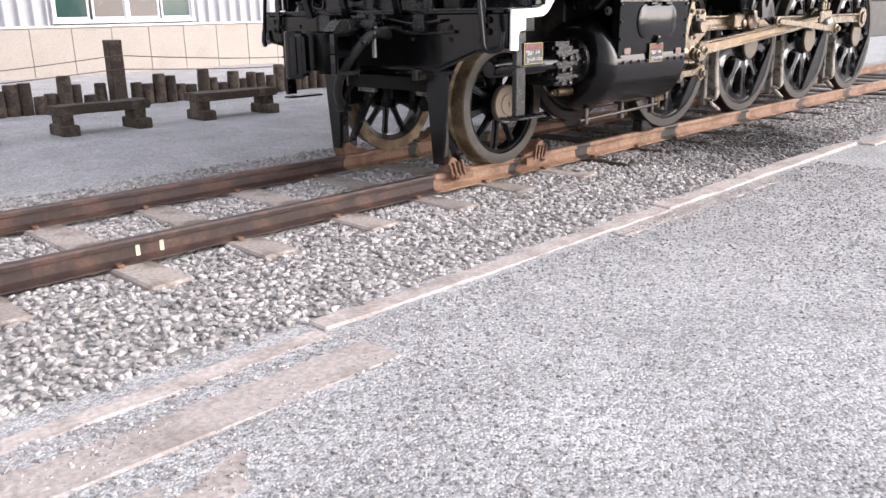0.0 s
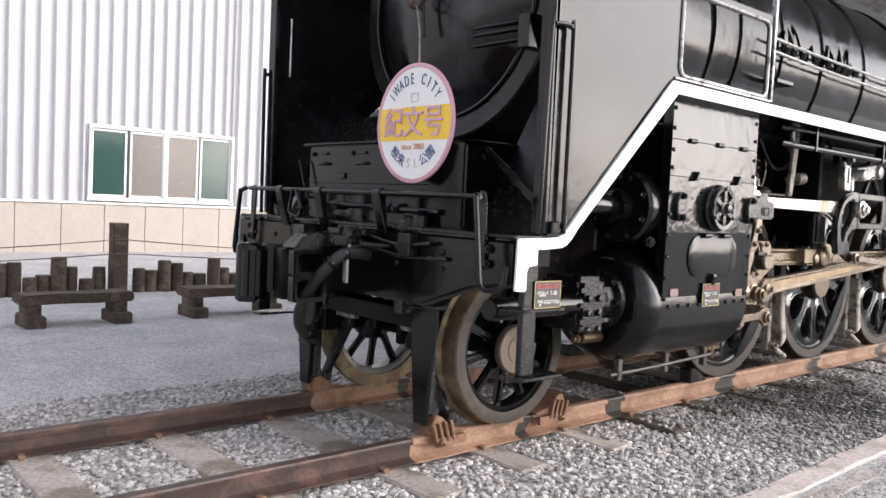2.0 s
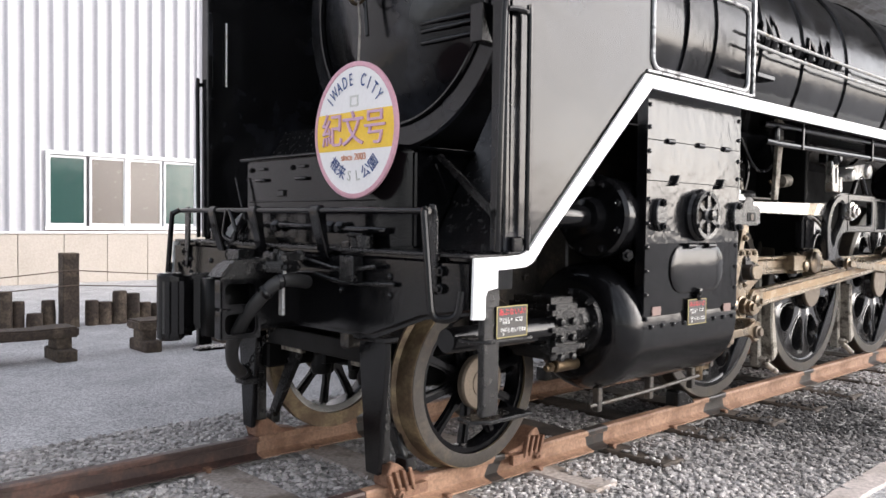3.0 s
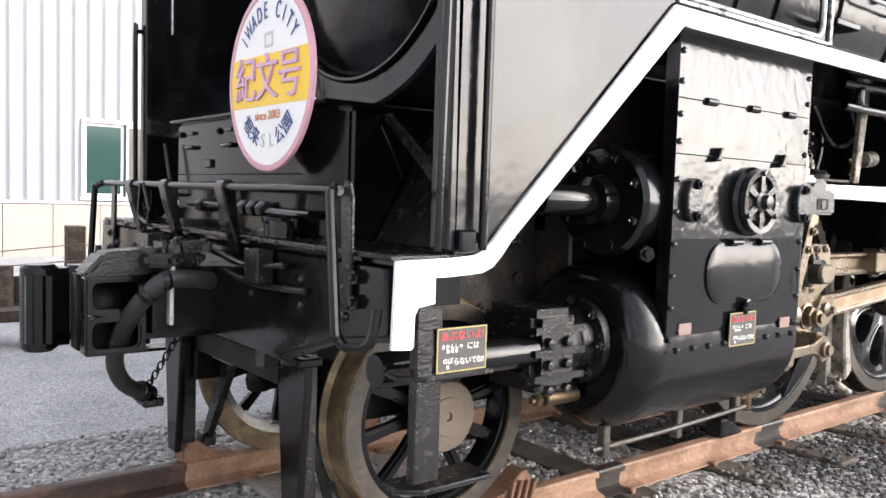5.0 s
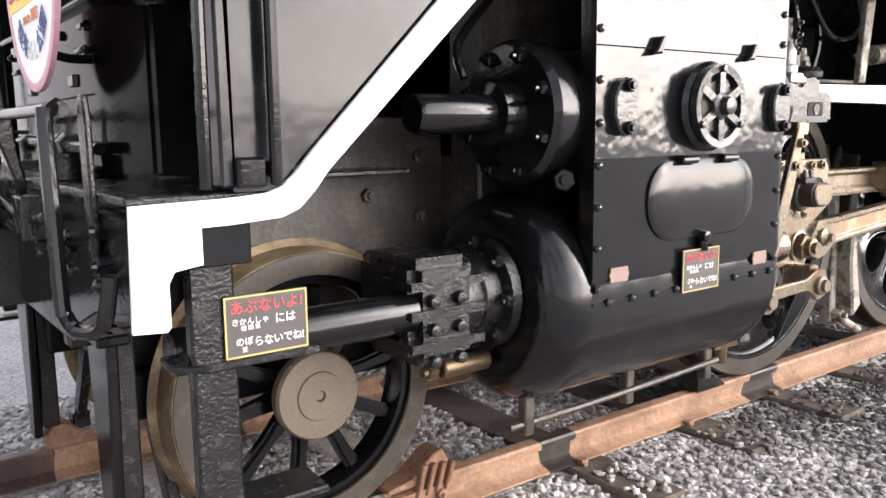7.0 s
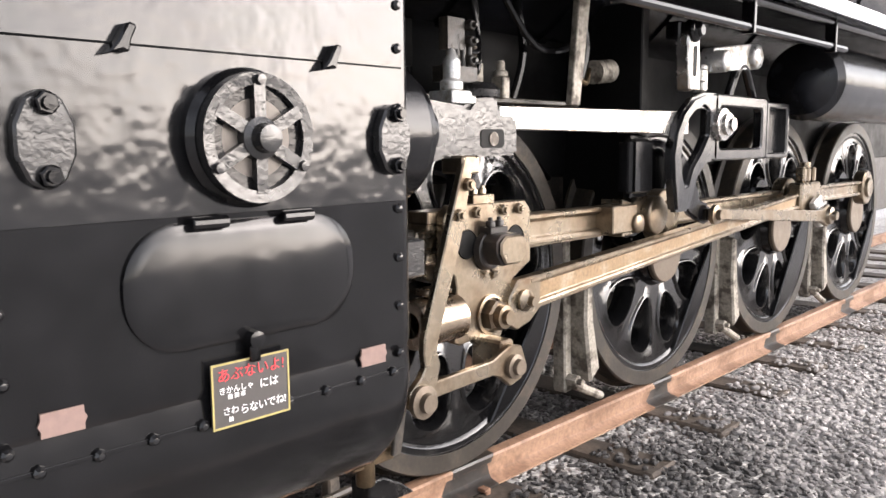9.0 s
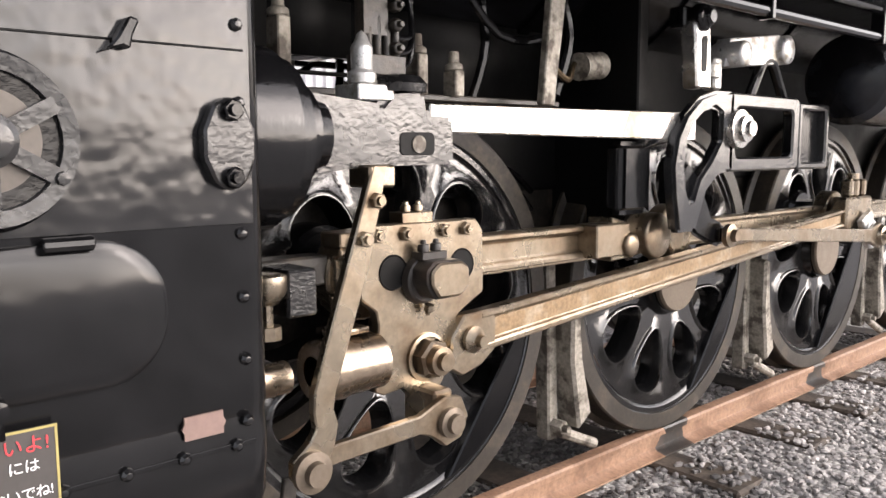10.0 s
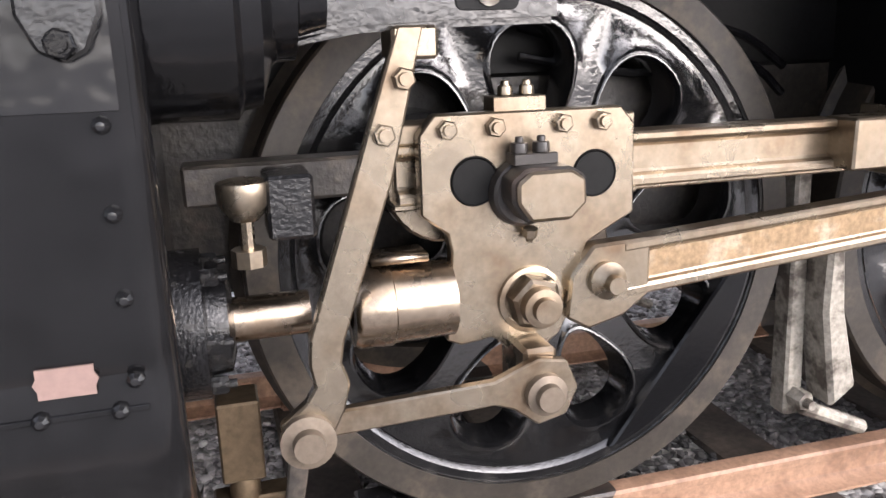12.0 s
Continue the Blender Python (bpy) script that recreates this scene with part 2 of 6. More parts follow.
def lathe(bm, profile, at, axis, seg=40):
    """profile: (distance along the axis, radius) rows, spun about the axis through at."""
    ax = Vector(axis).normalized()
    u = ax.orthogonal().normalized()
    w = ax.cross(u)
    rings = []
    for d, r in profile:
        c = Vector(at) + ax * d
        if r < 1e-6:
            rings.append([bm.verts.new(c)])
        else:
            rings.append([bm.verts.new(c + (u * math.cos(2 * math.pi * k / seg) + w * math.sin(2 * math.pi * k / seg)) * r) for k in range(seg)])
    for p, q in zip(rings, rings[1:]):
        for k in range(seg):
            j = (k + 1) % seg
            if len(p) == 1 and len(q) == 1:
                continue
            if len(p) == 1:
                bm.faces.new((p[0], q[k], q[j]))
            elif len(q) == 1:
                bm.faces.new((p[k], q[0], p[j]))
            else:
                bm.faces.new((p[k], q[k], q[j], p[j]))
    bmesh.ops.recalc_face_normals(bm, faces=bm.faces)
    return bm


def rod(bm, a, b, r, seg=14, round_=0.2):
    d = (Vector(b) - Vector(a)).length
    e = r * round_
    return lathe(bm, [(0, 0), (0, r - e), (e, r), (d - e, r), (d, r - e), (d, 0)], a, Vector(b) - Vector(a), seg)


def tube(bm, pts, r, seg=10, steps=6):
    """A round bar along a smooth line through pts."""
    P = [Vector(p) for p in pts]
    line = []
    for i in range(len(P) - 1):
        p0, p1, p2, p3 = P[max(0, i - 1)], P[i], P[i + 1], P[min(len(P) - 1, i + 2)]
        for k in range(steps):
            t = k / steps
            line.append(0.5 * ((2 * p1) + (p2 - p0) * t + (2 * p0 - 5 * p1 + 4 * p2 - p3) * t * t + (3 * p1 - p0 - 3 * p2 + p3) * t ** 3))
    line.append(P[-1])
    prev, u = None, None
    for i, c in enumerate(line):
        d = (line[min(i + 1, len(line) - 1)] - line[max(i - 1, 0)]).normalized()
        u = d.orthogonal().normalized() if u is None else (u - d * u.dot(d)).normalized()
        w = d.cross(u)
        ring = [bm.verts.new(c + (u * math.cos(2 * math.pi * k / seg) + w * math.sin(2 * math.pi * k / seg)) * r) for k in range(seg)]
        if prev:
            for k in range(seg):
                bm.faces.new((prev[k], prev[(k + 1) % seg], ring[(k + 1) % seg], ring[k]))
        else:
            bm.faces.new(ring[::-1])
        prev = ring
    bm.faces.new(prev)
    bmesh.ops.recalc_face_normals(bm, faces=bm.faces)
    return bm


def bent(bm, pts, r, seg=10):
    """A round bar bent sharply at its corners, each corner eased."""
    P = [Vector(p) for p in pts]
    out = [P[0]]
    for a, b, c in zip(P, P[1:], P[2:]):
        e = min(0.035, (b - a).length * 0.4, (c - b).length * 0.4)
        out += [b + (a - b).normalized() * e, b + ((a - b).normalized() + (c - b).normalized()) * e * 0.3, b + (c - b).normalized() * e]
    out.append(P[-1])
    return tube(bm, out, r, seg, 2)


def nut(bm, at, axis, r, h, stud=0.5):
    lathe(bm, [(0, 0), (0, r), (h * 0.85, r), (h, r * 0.85), (h, 0)], at, axis, 6)
    if stud:
        lathe(bm, [(h, r * stud), (h * 1.5, r * stud * 0.9), (h * 1.5, 0)], at, axis, 10)
    return bm


def rounded(x0, x1, z0, z1, r, n=5):
    out = []
    for cx, cz, a0 in ((x1 - r, z1 - r, 0), (x0 + r, z1 - r, 90), (x0 + r, z0 + r, 180), (x1 - r, z0 + r, 270)):
        for k in range(n + 1):
            a = radians(a0 + 90 * k / n)
            out.append((cx + r * math.cos(a), cz + r * math.sin(a)))
    return out


def pierced(bm, outer, hole, axis, lo, hi):
    """A plate with one hole; outer and hole have the same number of points."""
    n = len(outer)
    rings = [[bm.verts.new(to3(axis, *p, d)) for p in loop] for d in (lo, hi) for loop in (outer, hole)]
    for a, b in ((0, 1), (1, 3), (3, 2), (2, 0)):
        for k in range(n):
            j = (k + 1) % n
            bm.faces.new((rings[a][k], rings[a][j], rings[b][j], rings[b][k]))
    bmesh.ops.recalc_face_normals(bm, faces=bm.faces)
    return bm


def new_bm():
    return bmesh.new()


def lettering(name, text, size, m, mat, parent, label="", depth=0.001, space=1.0):
    """Words as a mesh: laid along m's x axis, upright along m's y axis."""
    cu = bpy.data.curves.new(name, "FONT")
    cu.body, cu.size, cu.extrude, cu.align_x, cu.align_y = text, size, depth, "CENTER", "CENTER"
    cu.space_character = space
    cu.resolution_u = 3
    tmp = new(name + "_tmp", cu)
    me = bpy.data.meshes.new_from_object(tmp.evaluated_get(bpy.context.evaluated_depsgraph_get()))
    bpy.data.objects.remove(tmp)
    bpy.data.curves.remove(cu)
    me.transform(m)
    base = Vector((0, 0, 0))
    p = parent
    while p:
        base += Vector(p.location)
        p = p.parent
    me.transform(Matrix.Translation(-base))
    me.materials.clear()
    me.materials.append(mat)
    ob = new(name, me)
    ob.parent = parent
    return tagged(ob, label)

# ---- ground, track bed, track ----
GZ = 0.32          # trodden chippings
RT = 0.5           # top of the rails
DRIVERS = [2.46 + 1.55 * k for k in range(4)]
TIES = [-2.82 + 0.68 * k for k in range(-9, 22)]

bm = new_bm()
bmesh.ops.create_grid(bm, x_segments=60, y_segments=60, size=1.0)
for v in bm.verts:
    far = lambda c: math.copysign(abs(c) ** 3 * 600 + abs(c) * 14, c)
    v.co.x, v.co.y = far(v.co.x), far(v.co.y)
    v.co.z = GZ + 0.015 * noise.noise((v.co.x * 0.4, v.co.y * 0.4, 0))
ground = part("ground", bm, GRAVEL)
tagged(ground, "fine pale grey stone chippings, trodden flat", "ground", kind="structure")


def bed_height(x, y):
    a = abs(y)
    h = 0.352 if a < 1.0 else 0.352 - 0.028 * min(1, (a - 1.0) / 0.75)
    return h + 0.012 * noise.noise((x * 1.7, y * 1.7, 3)) - (0.05 if a > 1.84 else 0)


bm = new_bm()
nx, ny = 220, 40
grid = [[bm.verts.new((-9 + 26 * i / nx, -1.86 + 3.72 * j / ny, bed_height(-9 + 26 * i / nx, -1.86 + 3.72 * j / ny))) for j in range(ny + 1)] for i in range(nx + 1)]
for i in range(nx):
    for j in range(ny):
        bm.faces.new((grid[i][j], grid[i + 1][j], grid[i + 1][j + 1], grid[i][j + 1]))
bed = part("track_bed", bm, STONE)
tagged(bed, "bed of broken grey ballast stone under the track", "ballast", kind="structure")

# loose stones on the bed
stone_mat = bpy.data.materials.new("loose_ballast_stone")
stone_mat.use_nodes = True
sn, sl = stone_mat.node_tree.nodes, stone_mat.node_tree.links
geo, tone, sco = sn.new("ShaderNodeNewGeometry"), sn.new("ShaderNodeValToRGB"), sn.new("ShaderNodeTexCoord")
tone.color_ramp.elements[0].color, tone.color_ramp.elements[1].color = (0.2, 0.186, 0.178, 1), (0.6, 0.565, 0.545, 1)
mid = tone.color_ramp.elements.new(0.5)
mid.color = (0.39, 0.368, 0.354, 1)
sl.new(geo.outputs["Random Per Island"], tone.inputs[0])
# stones darken round a point under the engine: oil patches plus painted shade
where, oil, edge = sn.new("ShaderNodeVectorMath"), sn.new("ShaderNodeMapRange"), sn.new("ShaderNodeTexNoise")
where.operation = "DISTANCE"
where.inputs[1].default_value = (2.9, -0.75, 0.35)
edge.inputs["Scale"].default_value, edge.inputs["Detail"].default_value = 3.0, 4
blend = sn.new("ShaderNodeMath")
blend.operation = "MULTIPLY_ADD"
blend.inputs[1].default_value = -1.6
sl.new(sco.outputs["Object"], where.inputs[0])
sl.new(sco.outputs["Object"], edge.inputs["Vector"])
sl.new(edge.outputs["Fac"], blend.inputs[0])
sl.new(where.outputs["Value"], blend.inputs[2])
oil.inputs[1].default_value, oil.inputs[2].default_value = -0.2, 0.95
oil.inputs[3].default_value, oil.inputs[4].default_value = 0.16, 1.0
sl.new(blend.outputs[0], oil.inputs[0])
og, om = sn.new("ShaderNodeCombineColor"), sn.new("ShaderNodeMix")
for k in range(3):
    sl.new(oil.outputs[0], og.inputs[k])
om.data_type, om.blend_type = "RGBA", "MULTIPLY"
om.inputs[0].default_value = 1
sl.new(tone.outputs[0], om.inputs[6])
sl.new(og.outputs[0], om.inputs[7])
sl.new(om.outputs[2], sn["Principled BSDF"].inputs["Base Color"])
sn["Principled BSDF"].inputs["Roughness"].default_value = 0.8


def stones(name, spots, small, large, mat):
    """Many broken stones in one mesh, each a dented block of its own shape."""
    rng = np.random.default_rng(7)
    t = bmesh.new()
    bmesh.ops.create_icosphere(t, subdivisions=1, radius=1)
    base = np.array([v.co[:] for v in t.verts])
    tri = np.array([[v.index for v in f.verts] for f in t.faces])
    t.free()
    n, k = len(spots), len(base)
    size = rng.uniform(small, large, (n, 1, 1)) * np.stack([rng.uniform(0.8, 1.3, n), rng.uniform(0.6, 1.0, n), rng.uniform(0.45, 0.8, n)], -1)[:, None]
    shape = np.sign(base) * np.abs(base) ** 0.75
    pts = shape[None] * rng.uniform(0.72, 1.18, (n, k, 1)) * size
    a, c = rng.uniform(0, 6.28, (n, 1)), rng.uniform(-0.5, 0.5, (n, 1))
    y, z = pts[..., 1] * np.cos(c) - pts[..., 2] * np.sin(c), pts[..., 1] * np.sin(c) + pts[..., 2] * np.cos(c)
    pts = np.stack([pts[..., 0] * np.cos(a) - y * np.sin(a), pts[..., 0] * np.sin(a) + y * np.cos(a), z], -1) + np.array(spots)[:, None]
    faces = (tri[None] + (np.arange(n) * k)[:, None, None]).reshape(-1, 3)
    me = bpy.data.meshes.new(name)
    me.from_pydata(pts.reshape(-1, 3), [], faces)
    me.materials.append(mat)
    return new(name, me)


rng = random.Random(5)
spots = []
while len(spots) < 46000:
    x = rng.uniform(-5.5, 7.5)
    y = rng.uniform(-1.84, 1.75)
    if y > 0.9 and rng.random() < 0.4:
        continue
    if y < -1.72 and rng.random() < (-1.72 - y) / 0.12:
        continue
    if abs(abs(y) - 0.566) < 0.085:
        continue
    near = min(abs(x - t) for t in TIES)
    if near < 0.1 and abs(y) < 1.0:
        if x > 0.6 and abs(y) > 0.72 and rng.random() < 0.45:
            spots.append((x, y, 0.382))
        continue
    spots.append((x, y, bed_height(x, y) + rng.uniform(-0.004, 0.012)))
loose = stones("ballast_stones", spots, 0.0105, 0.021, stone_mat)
tagged(loose, "loose broken pale grey ballast stones beside the rails", "ballast", kind="stuff")
pebbles = []
while len(pebbles) < 14000:
    x, y = rng.uniform(-4.6, 2.5), -2.0 - 2.2 * rng.random() ** 1.2
    pebbles.append((x, y, GZ + 0.003))
pebble_mat = stone_mat.copy()
pebble_mat.name = "loose_chipping"
chips = stones("loose_chippings", pebbles, 0.0045, 0.009, pebble_mat)
tagged(chips, "small loose grey stone chippings on the path", "gravel", kind="stuff")

track = thing("railway_track", (0, 0, GZ), "narrow-gauge track of rusty rails on weathered wooden sleepers", "railway track", kind="structure")
RAIL = [(-0.061, 0), (0.061, 0), (0.061, 0.008), (0.02, 0.018), (0.0075, 0.028), (0.0075, 0.082), (0.03, 0.09), (0.0315, 0.112), (0.026, 0.121), (0.012, 0.1225),
        (-0.012, 0.1225), (-0.026, 0.121), (-0.0315, 0.112), (-0.03, 0.09), (-0.0075, 0.082), (-0.0075, 0.028), (-0.02, 0.018), (-0.061, 0.008)]
for s in (-1, 1):
    for x0, x1, mat in ((-9, -0.62 if s < 0 else -0.5, RAIL_DARK), (-0.615 if s < 0 else -0.495, 16, RAIL_RUST)):
        bm = prism(new_bm(), [(s * 0.566 + p, RT - 0.1225 + q) for p, q in RAIL], "x", x0, x1)
        part("rail", bm, mat, track, "rust-brown steel rail")
tie_bm = box(new_bm(), -0.11, 0.11, -1.02, 1.02, -0.13, 0)
bmesh.ops.subdivide_edges(tie_bm, edges=[e for e in tie_bm.edges if e.calc_length() > 1], cuts=8)
for v in tie_bm.verts:
    v.co.z += 0.008 * noise.noise(v.co * 3)
bev(tie_bm, 0.012, 1)
finish(tie_bm)
tie_me = bpy.data.meshes.new("sleeper")
tie_bm.to_mesh(tie_me)
tie_bm.free()
tie_me.materials.append(TIE)
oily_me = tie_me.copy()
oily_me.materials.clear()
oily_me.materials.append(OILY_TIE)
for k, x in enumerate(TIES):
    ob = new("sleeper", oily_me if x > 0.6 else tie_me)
    ob.parent = track
    ob.location = (x + rng.uniform(-0.02, 0.02), rng.uniform(-0.03, 0.03), RT - 0.1225 - GZ - 0.001 - rng.uniform(0, 0.004))
    ob.rotation_euler = (0, 0, rng.uniform(-0.02, 0.02))
# spikes and rail clips near the camera
spike_bm = bev(box(box(new_bm(), -0.018, 0.018, -0.012, 0.03, 0.0, 0.016), -0.012, 0.012, 0.018, 0.034, -0.05, 0.01), 0.003)
finish(spike_bm)
spike_me = bpy.data.meshes.new("spike")
spike_bm.to_mesh(spike_me)
spike_bm.free()
spike_me.materials.append(OXIDE)
for x in TIES[6:18]:
    for ry, d in ((-0.566 - 0.061, -1), (-0.566 + 0.061, 1), (0.566 - 0.061, -1)):
        ob = new("spike", spike_me)
        ob.parent = track
        ob.location = (x + d * 0.05, ry, RT - 0.1225 + 0.006 - GZ)
        ob.rotation_euler = (0, 0, 0 if d > 0 else math.pi)
# dark patches on the rails by the wheels
BROWN_BLACK = material("mottled_brown_black", (0.02, 0.017, 0.015), 0.45, vary=0.3, scale=8, fine=60, bump=0.3, second=(0.05, 0.035, 0.027), amount=0.3)
for s in (-1, 1):
    for x0, x1 in ((0.2, 0.29), (1.02, 1.2), (2.42, 2.68), (3.99, 4.2), (5.55, 5.72), (7.1, 7.3)):
        bm = prism(new_bm(), [(s * 0.566 + p * 1.03, RT - 0.1225 + q * 1.012 - 0.0003) for p, q in RAIL], "x", x0, x1)
        for v in bm.verts:
            v.co.x += 0.05 * noise.noise((v.co.z * 14, v.co.x * 3, s))
        part("oil_stain", bm, BROWN_BLACK, track, "dark patch on the rail")
# dabs of pale paint on the rail's web
dab = bev(box(new_bm(), -0.011, 0.011, -0.576, -0.5725, RT - 0.115, RT - 0.04), 0.001)
part("paint_mark", dab.copy(), material("cream_paint_dab", (0.75, 0.66, 0.45), 0.6, bump=0.1), track, "dab of cream paint on the rail").location.x += -2.74
part("paint_mark", dab, bpy.data.materials["cream_paint_dab"], track, "dab of cream paint on the rail").location.x += -2.61

# timber edging between path and ballast
edging = thing("timber_edging", (0, -1.9, GZ), "worn pale pinkish timber edging planks sunk in the gravel", "edging", kind="structure")
def plank(x0, x1, y0, y1, top, turn=0.0):
    bm = box(new_bm(), x0, x1, y0, y1, GZ - 0.05, GZ + top)
    bmesh.ops.subdivide_edges(bm, edges=[e for e in bm.edges if e.calc_length() > 0.5], cuts=24)
    for v in bm.verts:
        side = 1 if v.co.y > (y0 + y1) / 2 else -1
        v.co.y += side * 0.014 * noise.noise((v.co.x * 4, side * 5, 1)) + 0.03 * noise.noise((v.co.x * 0.5, 0, 7))
        v.co.z += 0.012 * noise.noise((v.co.x * 3, v.co.y * 9, 2))
    bev(bm, 0.008)
    part("plank", bm, PLANK, edging)
plank(-8.5, -2.62, -2.02, -1.91, 0.006)
plank(-2.6, 0.17, -1.95, -1.82, 0.008)
plank(0.19, 3.6, -1.93, -1.78, 0.016)
plank(3.62, 9.0, -2.08, -1.94, 0.014)
plank(-8.5, -2.55, -2.37, -2.14, 0.005)
plank(-0.55, 1.6, -2.08, -1.965, 0.004)
plank(-8.5, -3.35, -2.72, -2.5, 0.002)

# ---- shelter roof over the engine ----
SHELTER = material("grey_steel_roof_sheet", (0.2, 0.2, 0.2), 0.55, 0.2, vary=0.1, scale=2, fine=20, bump=0.1, second=(0.13, 0.12, 0.11), amount=0.4)
shelter = thing("shelter_roof", (6, 0, GZ), "grey corrugated steel roof on slim posts over the locomotive", "roof", kind="structure")
bm, lo = new_bm(), []
for k in range(181):
    y = -2.5 + 5.0 * k / 180
    z = 5.45 - 0.05 * abs(y) + 0.02 * math.sin(k * math.pi / 3)
    lo.append((bm.verts.new((-0.7, y, z)), bm.verts.new((14, y, z)), bm.verts.new((-0.7, y, z + 0.012)), bm.verts.new((14, y, z + 0.012))))
for a, b in zip(lo, lo[1:]):
    bm.faces.new((a[0], b[0], b[1], a[1]))
    bm.faces.new((a[2], a[3], b[3], b[2]))
part("roof_sheet", bm, SHELTER, shelter, smooth=60)
for x in (1.6, 5.5, 9.5, 13.4):
    part("rafter", bev(box(new_bm(), x - 0.05, x + 0.05, -2.98, 2.98, 5.1, 5.25), 0.006), SHELTER, shelter)
    for y in (-2.95, 2.95) if x in (5.5, 13.4) else ():
        part("roof_post", bev(box(new_bm(), x - 0.06, x + 0.06, y - 0.06, y + 0.06, GZ - 0.02, 5.28), 0.006), SHELTER, shelter)
for y in (-2.4, -1.2, 0, 1.2, 2.4):
    part("purlin", bev(box(new_bm(), -0.7, 14, y - 0.03, y + 0.03, 5.25, 5.31), 0.004), SHELTER, shelter)

# ---- the building behind ----
WY = 14.53
building = thing("building", (4, WY, GZ), "large shed with white ribbed steel cladding over a cream concrete base", "building", kind="structure")
OPEN = [(2.66, 5.99, 1.48, 3.08), (2.55, 5.9, 7.12, 8.3)]
def ribs(x0, x1, z0, z1):
    """Ribbed sheet: a flat pan and a narrow raised rib at each pitch."""
    bm, pts, x = new_bm(), [], x0
    pitch = 0.3
    while x < x1 - 1e-4:
        e = min(x + pitch, x1)
        w = e - x
        pts += [(x, 0.0), (x + w * 0.36, 0.0), (x + w * 0.40, -0.06), (x + w * 0.56, -0.06), (x + w * 0.60, 0.0)]
        x = e
    pts.append((x1, 0.0))
    lo = [bm.verts.new((px, WY + py, z0)) for px, py in pts]
    hi = [bm.verts.new((px, WY + py, z1)) for px, py in pts]
    for i in range(len(pts) - 1):
        bm.faces.new((lo[i], lo[i + 1], hi[i + 1], hi[i]))
    return bm
for x0, x1, z0, z1 in ((-24, 2.66, 1.42, 11), (2.66, 5.99, 3.08, 7.12), (2.66, 5.99, 8.3, 11), (5.99, 26, 1.42, 11)):
    part("cladding", ribs(x0, x1, z0, z1), WALLPANEL, building, "white ribbed steel sheet", smooth=20)
x = -24.0
while x < 26:
    bm = bev(box(new_bm(), x + 0.006, x + 0.894, WY - 0.03, WY + 0.12, GZ - 0.1, 1.36), 0.006)
    part("base_panel", bm, CONCRETE, building)
    x += 0.9
part("drip_rail", bev(box(new_bm(), -24, 26, WY - 0.07, WY + 0.1, 1.37, 1.42), 0.006), FRAME, building, "white metal drip rail")
part("roof", box(box(new_bm(), -24, 26, WY - 0.2, WY + 14, 11, 11.25), -24, 26, WY + 13.8, WY + 14, GZ, 11), WALLPANEL, building)
bm = new_bm()
for x0, x1, z0, z1 in ((-24, 2.66, 0.3, 11), (2.66, 5.99, 0.3, 1.48), (2.66, 5.99, 3.08, 7.12), (2.66, 5.99, 8.3, 11), (5.99, 26, 0.3, 11)):
    box(bm, x0, x1, WY + 0.13, WY + 0.25, z0, z1)
part("inner_wall", bm, CONCRETE, building)
def window(name, x0, x1, z0, z1):
    w = thing(name, ((x0 + x1) / 2, WY, z0), "white-framed sliding window with dark green and brown panes", "window", kind="structure")
    bm = new_bm()
    for a, b, c, d in ((x0 - 0.03, x1 + 0.03, z1 - 0.05, z1 + 0.03), (x0 - 0.05, x1 + 0.05, z0 - 0.03, z0 + 0.05)):
        box(bm, a, b, WY - 0.09, WY + 0.06, c, d)
    for a, b in ((x0 - 0.03, x0 + 0.04), (x1 - 0.04, x1 + 0.03), ((x0 + x1) / 2 - 0.05, (x0 + x1) / 2 + 0.05)):
        box(bm, a, b, WY - 0.085, WY + 0.06, z0 + 0.05, z1 - 0.05)
    part("window_frame", bev(bm, 0.005), FRAME, w)
    step = (x1 - x0) / 4
    for k in range(4):
        a, b = x0 + k * step + 0.045, x0 + (k + 1) * step - 0.045
        y = WY - 0.03 if k in (1, 2) else WY + 0.0
        pane = part("pane", bev(box(new_bm(), a + 0.02, b - 0.02, y, y + 0.012, z0 + 0.1, z1 - 0.1), 0.002), GREEN if k in (0, 3) else BROWN, w,
                    "dark green pane" if k in (0, 3) else "grey-brown pane")
        part("sash", bev(pierced(new_bm(), [(a - 0.015, z0 + 0.06), (b + 0.015, z0 + 0.06), (b + 0.015, z1 - 0.06), (a - 0.015, z1 - 0.06)],
                                 [(a + 0.03, z0 + 0.11), (b - 0.03, z0 + 0.11), (b - 0.03, z1 - 0.11), (a + 0.03, z1 - 0.11)], "y", y - 0.015, y + 0.025), 0.003), FRAME, w)
window("window_1", *OPEN[0])
window("window_2", *OPEN[1])

# ---- log palisade, ropes and benches on the gravel yard ----
def log(bm, x, y, r, h):
    prof = [(0, 0), (0, r), (h * 0.5, r * 1.02), (h - 0.015, r * 0.97), (h, r * 0.9), (h, 0)]
    lathe(bm, prof, (x, y, GZ - 0.02), (0, 0, 1), 12)
    for v in bm.verts:
        v.co.x += 0.012 * noise.noise((v.co.x * 9, v.co.y * 9, v.co.z * 1.5))
        v.co.y += 0.012 * noise.noise((v.co.y * 9, v.co.x * 9, v.co.z * 1.5 + 5))
    return bm
x = -3.2
heights = [0.36, 0.33, 0.46, 0.42, 0.28, 0.26, 0.5, 0.36, 0.24, 0.38, 0.3, 0.36]
k = 0
fence = thing("log_palisade", (1, 7.3, GZ), "palisade of dark weathered log stubs of uneven height", "fence")
